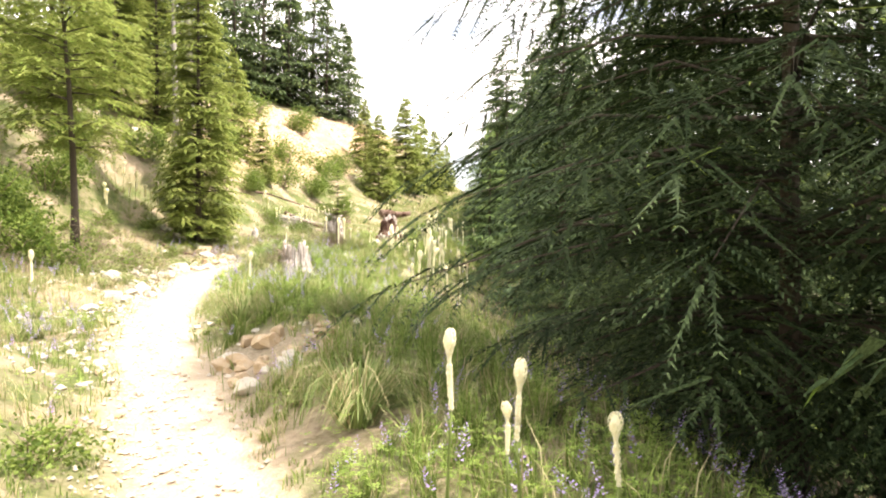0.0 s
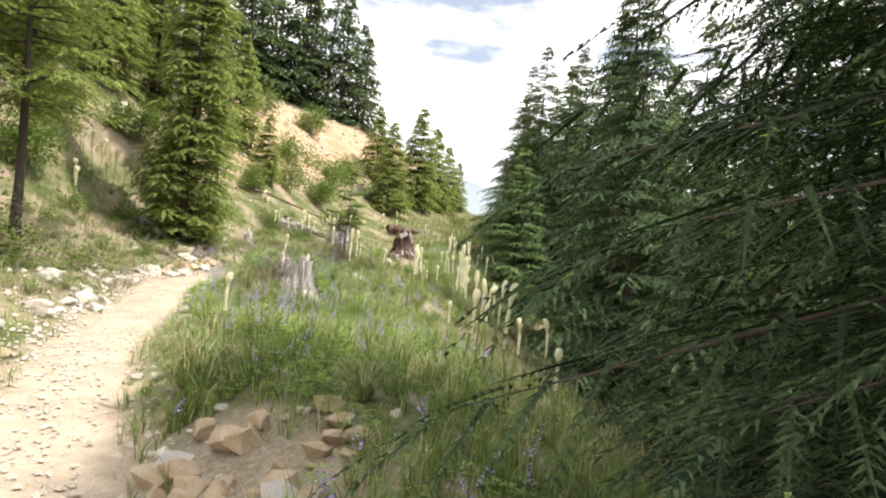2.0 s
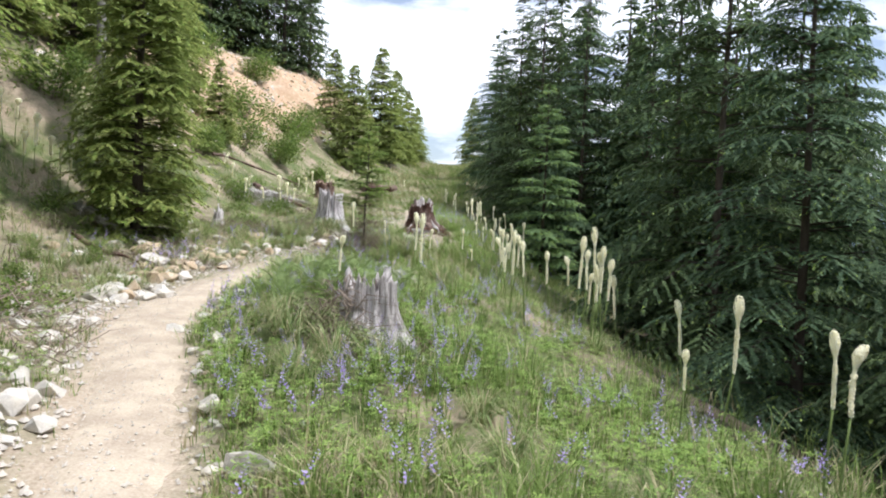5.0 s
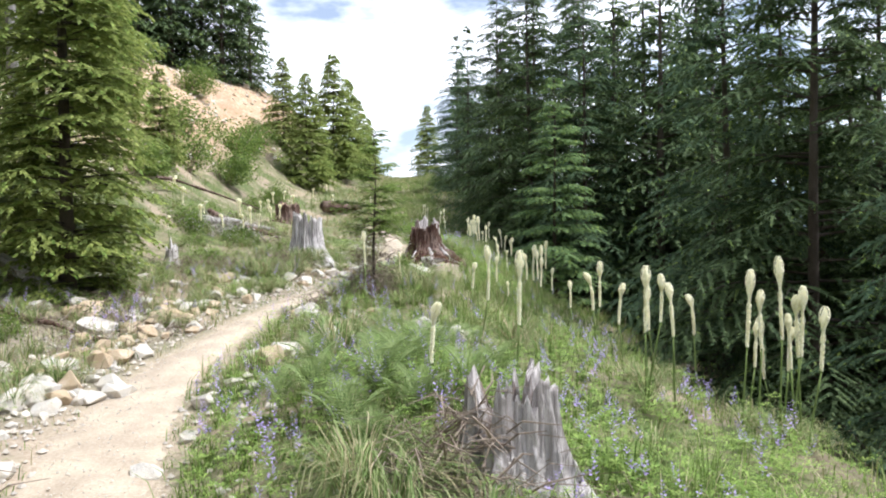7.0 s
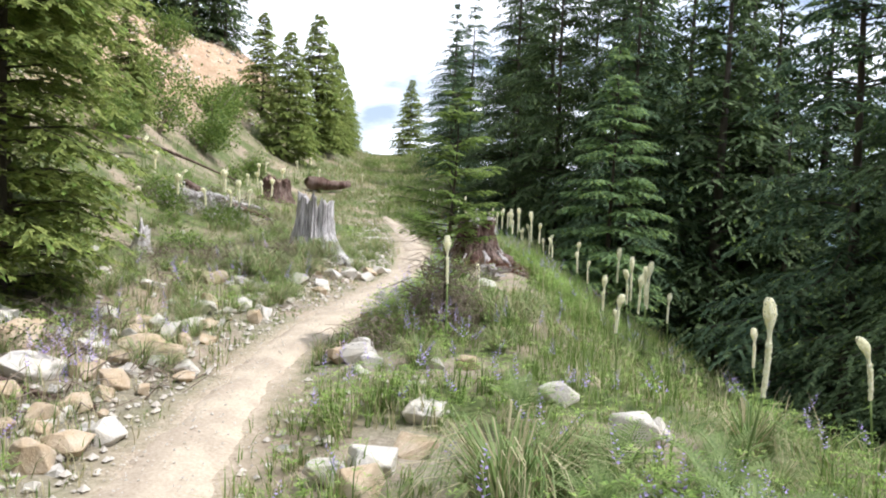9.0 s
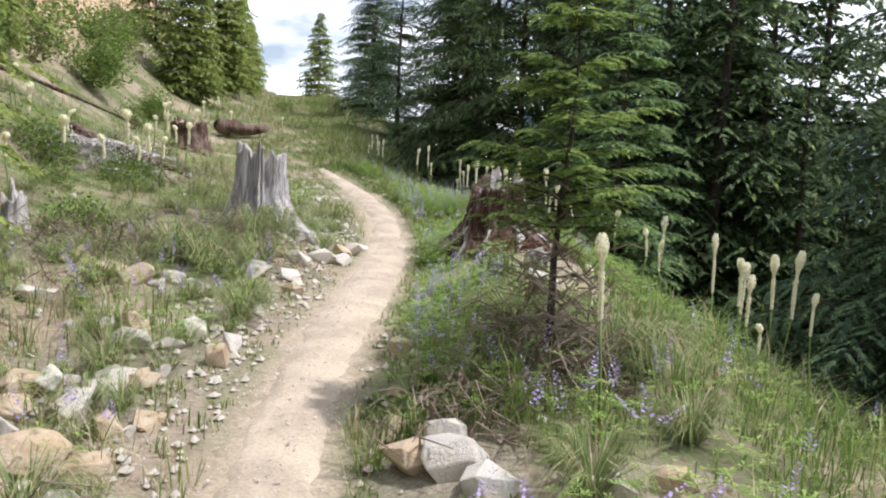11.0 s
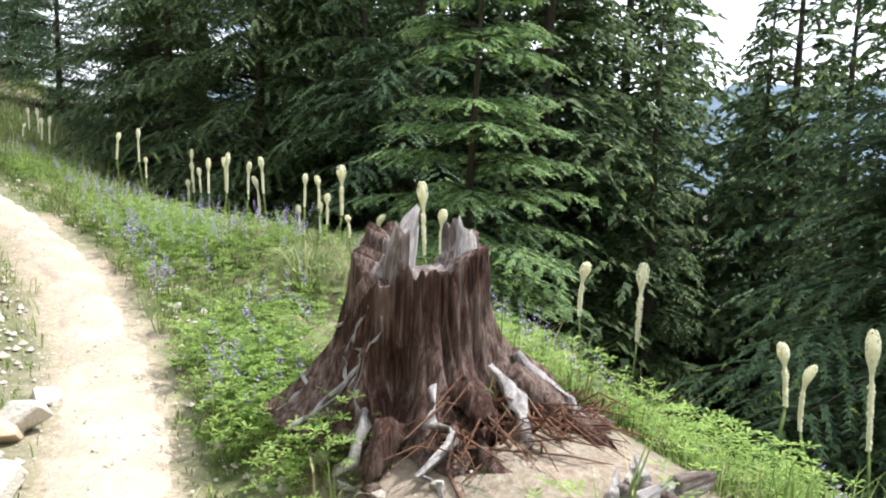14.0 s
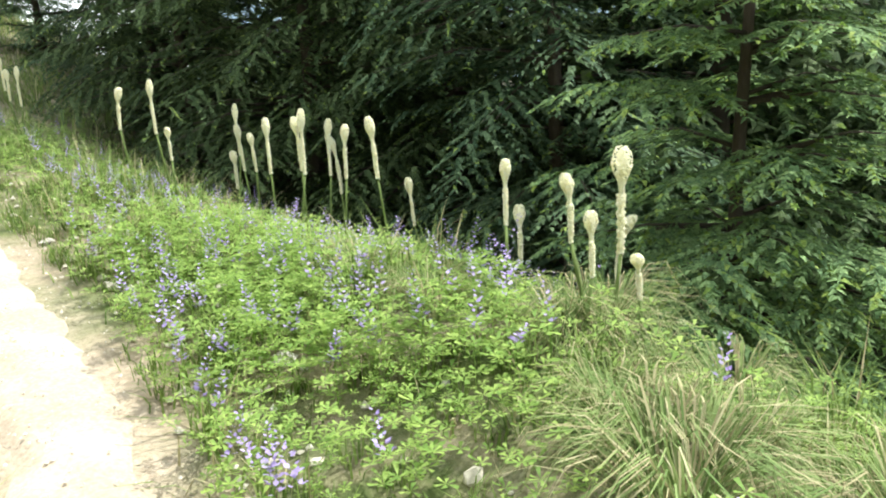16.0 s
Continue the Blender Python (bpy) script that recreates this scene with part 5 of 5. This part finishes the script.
FAR_ROW = [(-0.22, 32.46, 0.74), (-0.22, 32.67, 0.51), (-0.24, 31.97, 0.84), (-0.25, 31.74, 0.78), (-0.25, 31.48, 0.79), (-0.26, 29.22, 0.94), (-0.29, 28.63, 0.99), (-0.3, 28.42, 0.71)]
SHADE_ROW = [(0.32, 28.76, 0.99), (0.33, 28.84, 0.73), (0.32, 28.74, 0.9), (0.31, 28.56, 0.87), (0.29, 28.31, 0.94), (0.27, 27.92, 1.0), (0.27, 27.87, 0.97), (0.21, 27.35, 0.95), (0.19, 27.09, 0.96)]
BEHIND_STUMP = [(-0.36, 25.35, 0.64), (-0.26, 25.23, 0.68), (-0.18, 25.8, 0.68), (0.46, 25.77, 0.76), (-0.33, 25.3, 0.47), (-0.22, 25.2, 0.46), (-0.39, 24.24, 0.77), (-0.26, 24.22, 0.74), (-0.07, 24.18, 0.63), (0.05, 25.95, 0.6)]
PAST_STUMP = [(-0.01, 23.36, 0.86), (0.59, 23.38, 1.01), (-0.57, 22.0, 0.72), (-0.46, 21.98, 0.74), (0.08, 21.92, 1.05)]
MEADOW_EDGE = [(-2.78, 19.07, 0.82), (0.68, 28.21, 1.1), (1.09, 28.72, 1.1), (1.12, 27.95, 0.81), (-1.99, 16.27, 0.99), (-2.0, 15.36, 0.88), (-1.66, 18.47, 0.75)]
BANK_NEAR = [(-8.84, 21.0, 0.85), (-8.75, 21.33, 0.85), (-8.65, 21.83, 0.85), (-8.31, 19.73, 0.85), (-8.14, 19.42, 0.85), (-8.1, 20.75, 0.85), (-8.14, 21.33, 0.85), (-7.91, 21.31, 0.85), (-7.74, 21.27, 0.85), (-7.5, 21.12, 0.85)]
BANK_FAR = [(-6.15, 27.87, 0.6), (-5.86, 26.94, 0.6), (-5.82, 24.96, 0.6), (-5.44, 26.69, 0.6), (-5.42, 26.16, 0.6), (-5.01, 26.03, 0.6), (-4.79, 27.31, 0.6), (-4.43, 28.69, 0.6), (-4.27, 29.09, 0.6), (-4.0, 28.19, 0.6), (-4.18, 27.97, 0.6), (-4.54, 26.7, 0.6), (-4.36, 26.66, 0.6), (-4.63, 26.22, 0.6), (-3.23, 38.25, 0.6), (-2.71, 39.91, 0.6), (-2.57, 37.69, 0.6), (-1.32, 37.38, 0.6)]
BANK_FAR += [(-6.12, 27.4, 0.6), (-4.28, 31.19, 0.6), (-4.15, 35.97, 0.6), (-3.78, 30.65, 0.6)]
BESIDE_TRAIL = [(-2.0, 8.3, 0.72), (-2.76, 14.18, 0.68), (0.32, 3.29, 0.78), (0.28, 3.38, 0.63), (0.65, 3.05, 0.63), (0.01, 3.57, 0.99), (-2.28, 19.95, 0.6), (-4.96, 9.66, 0.8)]


def beargrass(x, y, height, k, group, slim=False, bush=True, stout=1.0):
    rng = random.Random(k * 13 + 5)
    ob = new("beargrass")
    stalk, tip = STALKS[k % 3]
    turned = pose(0, 0, 0, rng.uniform(-4, 4), rng.uniform(-4, 4), rng.uniform(0, 360))
    top = turned @ Vector((tip[0], 0, height))
    x, y = x - top.x, y - top.y
    ob.matrix_basis = pose(x, y, gz(x, y) - 0.01) @ turned
    head = SLIM_HEADS[k % 2] if slim else HEADS[k % 5]
    share = rng.uniform(0.50, 0.62)
    s = child("flower_stalk", stalk, ob)
    s.scale = (1, 1, height * share / 0.62)
    h = child("flower_head", head, ob, "cream flower head")
    grow = height * (1 - share) / 0.37
    wide = min(1.0, max(0.75, grow)) * rng.uniform(0.82, 1.05)
    h.location, h.scale = (tip[0], 0, height * share), (wide * stout, wide * stout, grow)
    if bush:
        t = child("leaf_tuft", TUFTS[k % 4], ob)
        t.scale = (0.9, 0.9, rng.uniform(0.7, 1.0))
    return tagged(ob, "tall beargrass with a cream flower club on a thin stalk" if not slim else "thin beargrass with a slender pale flower spike", "flower", group)


at = 0
for spots, group, slim in ((LOWER_EDGE_NEAR, "beargrass along the lower edge", False), (LOWER_EDGE_CLUMP, "beargrass along the lower edge", False), (LOWER_EDGE_ROW, "beargrass along the lower edge", False),
                           (BELOW_FIR, "beargrass below the young fir", False), (MEADOW_EDGE, "beargrass along the lower edge", False), (FAR_ROW, "beargrass in the far row", True), (SHADE_ROW, "beargrass against the dark trees", True),
                           (BEHIND_STUMP, "beargrass behind the large stump", False), (PAST_STUMP, "beargrass beyond the large stump", False), (BANK_NEAR, "beargrass on the bank", False),
                           (BANK_FAR, "beargrass on the upper slope", False), (BESIDE_TRAIL, "beargrass beside the path", False)):
    for x, y, h in spots:
        beargrass(x, y, h * (1.15 if "bank" in group or "upper" in group else 1.0), at, group, slim, True, 1.8 if "bank" in group or "upper" in group else 1.0)
        at += 1
for k, (x, y, s) in enumerate(TUFT_SPOTS):
    ob = new("grass_tuft", BARE_TUFTS[k % 3])
    ob.matrix_basis = pose(x, y, gz(x, y) - 0.01, 0, 0, k * 71) @ Matrix.Diagonal((s, s, s, 1))
    tagged(ob, "arching tuft of long beargrass leaves, some dry", "grass", "grass tufts in the meadow")
rng = random.Random(77)
for k in range(225):
    y, d = (rng.uniform(6, 27), rng.uniform(0.7, 4.0)) if k % 2 else (rng.uniform(16, 26.5), rng.uniform(0.55, 3.2))
    x = float(trail_x(y)) - d
    ob = new("grass_tuft", SMALL_TUFTS[k % 2])
    s = rng.uniform(0.35, 0.95)
    ob.matrix_basis = pose(x, y, gz(x, y) - 0.01, 0, 0, k * 71) @ Matrix.Diagonal((s, s, s * 1.2, 1))
    tagged(ob, "small tuft of half-dry grass on stony soil", "grass", "grass tufts on the stony side")


# ---- ferns and shrubs ----
def frond_mesh(seed, length=0.5):
    rng = np.random.default_rng(seed)
    V, F, k = [], [], 0
    for i in range(20):
        f = 0.12 + 0.88 * i / 19
        c = np.array([length * f, 0, 0.32 * length * math.sin(f * 2.3)])
        for sg in (-1, 1):
            ln = 0.30 * length * math.sin(math.pi * min(0.98, f * 0.82 + 0.12)) * rng.uniform(0.85, 1.1)
            for j in range(5):
                g = (j + 0.2) / 5
                p = c + np.array([0.35 * ln * g, sg * ln * g, -0.12 * ln * g])
                w = 0.085 * ln * (1.15 - g) + 0.004
                V += [p + [-w, 0, 0], p + [0, sg * ln * 0.15, 0.004], p + [w * 1.2, sg * ln * 0.1, 0], p + [w * 0.3, -sg * 0.004, 0]]
                F.append((k, k + 1, k + 2, k + 3))
                k += 4
    return scatter_mesh("frond", np.array(V), np.array(F), None, [M_FERN])


FRONDS = [frond_mesh(s, 0.5) for s in (1, 2, 3)]
for k, (x, y, s) in enumerate([(-2.71, 17.4, 0.8), (-2.45, 15.9, 0.9), (-2.81, 14.9, 1.0), (-3.34, 14.65, 0.9), (-3.0, 14.5, 1.0), (-2.1, 16.4, 0.8), (-3.55, 14.9, 0.7), (-3.2, 14.05, 0.9), (-2.6, 15.4, 1.0), (-2.2, 15.2, 0.8), (-2.95, 15.8, 0.7), (-2.85, 14.2, 0.8), (-2.5, 14.6, 0.9), (-2.3, 14.3, 0.7), (-3.35, 15.3, 0.8), (-2.9, 15.3, 0.9), (-2.65, 16.3, 0.8), (-3.1, 13.8, 0.7)]):
    ob = new("fern")
    ob.matrix_basis = pose(x, y, gz(x, y), 0, 0, k * 53) @ Matrix.Diagonal((s * 0.66, s * 0.66, s * 0.9, 1))
    for j in range(7):
        f = child("frond", FRONDS[(j + k) % 3], ob)
        f.matrix_basis = pose(0, 0, 0.02, 0, -28 - 7 * (j % 3), j * 51 + 9 * (j % 2))
    tagged(ob, "light green bracken fern in the grass", "fern", "ferns on the brow")


def shrub_mesh(seed, r=0.5, h=0.6, count=900, size=0.035):
    rng = np.random.default_rng(seed)
    lobes = rng.uniform(-0.6, 0.6, (7, 3)) * [r, r, h * 0.5] + [0, 0, h * 0.5]
    c = lobes[rng.integers(0, 7, count)] + rng.normal(0, 1, (count, 3)) * [r * 0.28, r * 0.28, h * 0.22]
    c[:, 2] = np.abs(c[:, 2])
    u = rng.normal(0, 1, (count, 3)); u /= np.linalg.norm(u, axis=1)[:, None]
    w = np.cross(u, rng.normal(0, 1, (count, 3))); w /= np.linalg.norm(w, axis=1)[:, None]
    s = size * rng.uniform(0.6, 1.3, (count, 1))
    v = np.stack([c - u * s, c + w * s * 0.5, c + u * s, c - w * s * 0.5], 1).reshape(-1, 3)
    k = np.arange(count) * 4
    return scatter_mesh("leaves", v, np.stack([k, k + 1, k + 2, k + 3], 1), None, [M_SHRUB])


def stems_mesh(seed, r, h):
    rng, V, F = random.Random(seed), [], []
    for _ in range(9):
        a = rng.uniform(0, 6.28)
        v, f = tube([(0.05 * math.cos(a), 0.05 * math.sin(a), -0.05), (0.35 * r * math.cos(a), 0.35 * r * math.sin(a), h * 0.45), (0.7 * r * math.cos(a + 0.4), 0.7 * r * math.sin(a + 0.4), h * 0.85)], [0.010, 0.007, 0.003], 4)
        o = len(V)
        V += v
        F += [tuple(o + i for i in g) for g in f]
    return mesh_of("stem_wood", [tuple(v) for v in V], F, [M_TWIG])


DENSE_SHRUBS = [(shrub_mesh(90 + k, 0.5, 0.7, 3200, 0.026), stems_mesh(95 + k, 0.5, 0.7)) for k in range(3)]
SHRUBS = [(shrub_mesh(70 + k), stems_mesh(80 + k, 0.5, 0.6)) for k in range(4)]
SHRUB_SPOTS = [(-5.84, 39.3, 2.0), (-6.7, 33.2, 1.8), (-5.85, 35.4, 1.7), (-6.2, 18.2, 0.5), (-6.8, 13.1, 1.4), (-6.3, 13.4, 1.0), (-9.3, 16.6, 1.8), (-6.4, 16.6, 0.55), (-5.6, 14.6, 0.8), (-7.2, 36.5, 2.0), (-5.2, 41.5, 1.8),
               (-9.4, 19.0, 1.7), (-10.0, 21.5, 1.8), (-9.0, 24.0, 1.6), (-8.0, 25.5, 1.3), (-9.8, 13.0, 1.9), (-8.0, 9.5, 1.5), (-7.0, 7.2, 1.3), (-9.6, 28.0, 1.7), (-8.2, 30.0, 1.5), (-4.4, 36.5, 1.2), (-3.0, 45.0, 1.5)]
SHRUB_SPOTS_2 = [(-7.6, 13.9, 1.7), (-8.6, 13.2, 1.9), (-7.9, 12.6, 1.5), (-9.2, 14.3, 2.0), (-7.4, 11.2, 1.4), (-8.4, 11.0, 1.8), (-6.2, 9.6, 1.0), (-5.6, 8.4, 0.8), (-2.3, 4.6, 0.6), (-1.35, 3.2, 0.55), (-6.9, 28.6, 1.2), (-4.9, 33.0, 0.9), (-3.9, 32.0, 0.7), (-1.6, 52.0, 1.6), (0.3, 47.5, 1.1), (-11.5, 17.5, 2.0), (-12.0, 24.0, 2.2), (-11.0, 32.0, 2.2), (-9.0, 38.0, 2.0), (-8.0, 43.0, 2.0)]
for k, (x, y, s) in enumerate(SHRUB_SPOTS + SHRUB_SPOTS_2):
    ob = new("shrub")
    ob.matrix_basis = pose(x, y, gz(x, y) - 0.05, 0, 0, k * 47) @ Matrix.Diagonal((s, s, s * 0.85, 1))
    pick = DENSE_SHRUBS[k % 3] if s > 1.1 else SHRUBS[k % 4]
    tagged(child("leaves", pick[0], ob), kind="stuff")
    tagged(child("stem_wood", pick[1], ob), kind="stuff")
    tagged(ob, "loose green leafy shrub on the bank", "shrub", "shrubs on the bank")


rng = random.Random(123)
for k in range(100):
    y = rng.uniform(6.5, 29) if k < 64 else rng.uniform(11, 20)
    x = float(trail_x(y)) - (rng.uniform(2.8, 8.5) if k < 64 else rng.uniform(1.7, 4.2))
    ob, s = new("shrub"), rng.uniform(0.35, 0.85) if k < 64 else rng.uniform(0.25, 0.55)
    ob.matrix_basis = pose(x, y, gz(x, y) - 0.05, 0, 0, k * 61) @ Matrix.Diagonal((s, s, s * rng.uniform(0.7, 1.1), 1))
    tagged(child("leaves", SHRUBS[k % 4][0], ob), kind="stuff")
    tagged(child("stem_wood", SHRUBS[k % 4][1], ob), kind="stuff")
    tagged(ob, "low green shrub among dry grass on the bank", "shrub", "low shrubs on the bank")


# ---- dead trunk, far mountains ----
def snag(x, y, height, r, seed):
    ob, rng = new("dead_tree"), random.Random(seed)
    ob.matrix_basis = pose(x, y, gz(x, y) - 0.1)
    v, f = tube([(0.05 * math.sin(k), 0.05 * math.cos(k * 1.3), height * k / 8) for k in range(9)], [r * (1.2 - 0.95 * k / 8) for k in range(9)], 9)
    child("trunk", mesh_of("trunk", [tuple(p) for p in v], f, [M_SNAG], None, True), ob)
    for k in range(26):
        z, a, ln = height * rng.uniform(0.15, 0.97), rng.uniform(0, 6.28), rng.uniform(0.25, 0.8)
        v, f = tube([(0, 0, z), (ln * 0.6 * math.cos(a), ln * 0.6 * math.sin(a), z - 0.02), (ln * math.cos(a), ln * math.sin(a), z - 0.12)], [0.016, 0.009, 0.004], 5)
        child("dead_branch", mesh_of("dead_branch", [tuple(p) for p in v], f, [M_SNAG]), ob)
    return tagged(ob, "bare grey dead tree standing on the bank", "tree")


snag(-9.2, 29.0, 10, 0.15, 3)
snag(-8.9, 26.6, 8, 0.10, 4)

# aerial haze of the far forest is painted into its blue base colour
m, n, l = material("far_forest_painted_haze")
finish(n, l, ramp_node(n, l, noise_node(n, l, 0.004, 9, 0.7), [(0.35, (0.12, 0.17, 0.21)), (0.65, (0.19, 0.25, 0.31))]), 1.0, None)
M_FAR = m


def mountains(radius, base, high, seed, a0, a1):
    V, F = [], []
    steps = 160
    for i in range(steps + 1):
        a = radians(a0 + (a1 - a0) * i / steps)
        z = base + high * (0.55 + 0.45 * noise.noise((math.cos(a) * 3, math.sin(a) * 3, seed)) + 0.12 * noise.noise((math.cos(a) * 14, math.sin(a) * 14, seed)))
        for f, q in ((1.0, 0.0), (1.12, 0.6), (1.25, 1.0)):
            V.append((radius * f * math.sin(a), radius * f * math.cos(a), base - 350 + (z - base + 350) * q))
    for i in range(steps):
        for j in range(2):
            k = i * 3 + j
            F.append((k, k + 3, k + 4, k + 1))
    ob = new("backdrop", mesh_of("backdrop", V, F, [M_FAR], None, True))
    return tagged(ob, "forested mountains in the distance, haze painted in as blue", "mountains", kind="structure")


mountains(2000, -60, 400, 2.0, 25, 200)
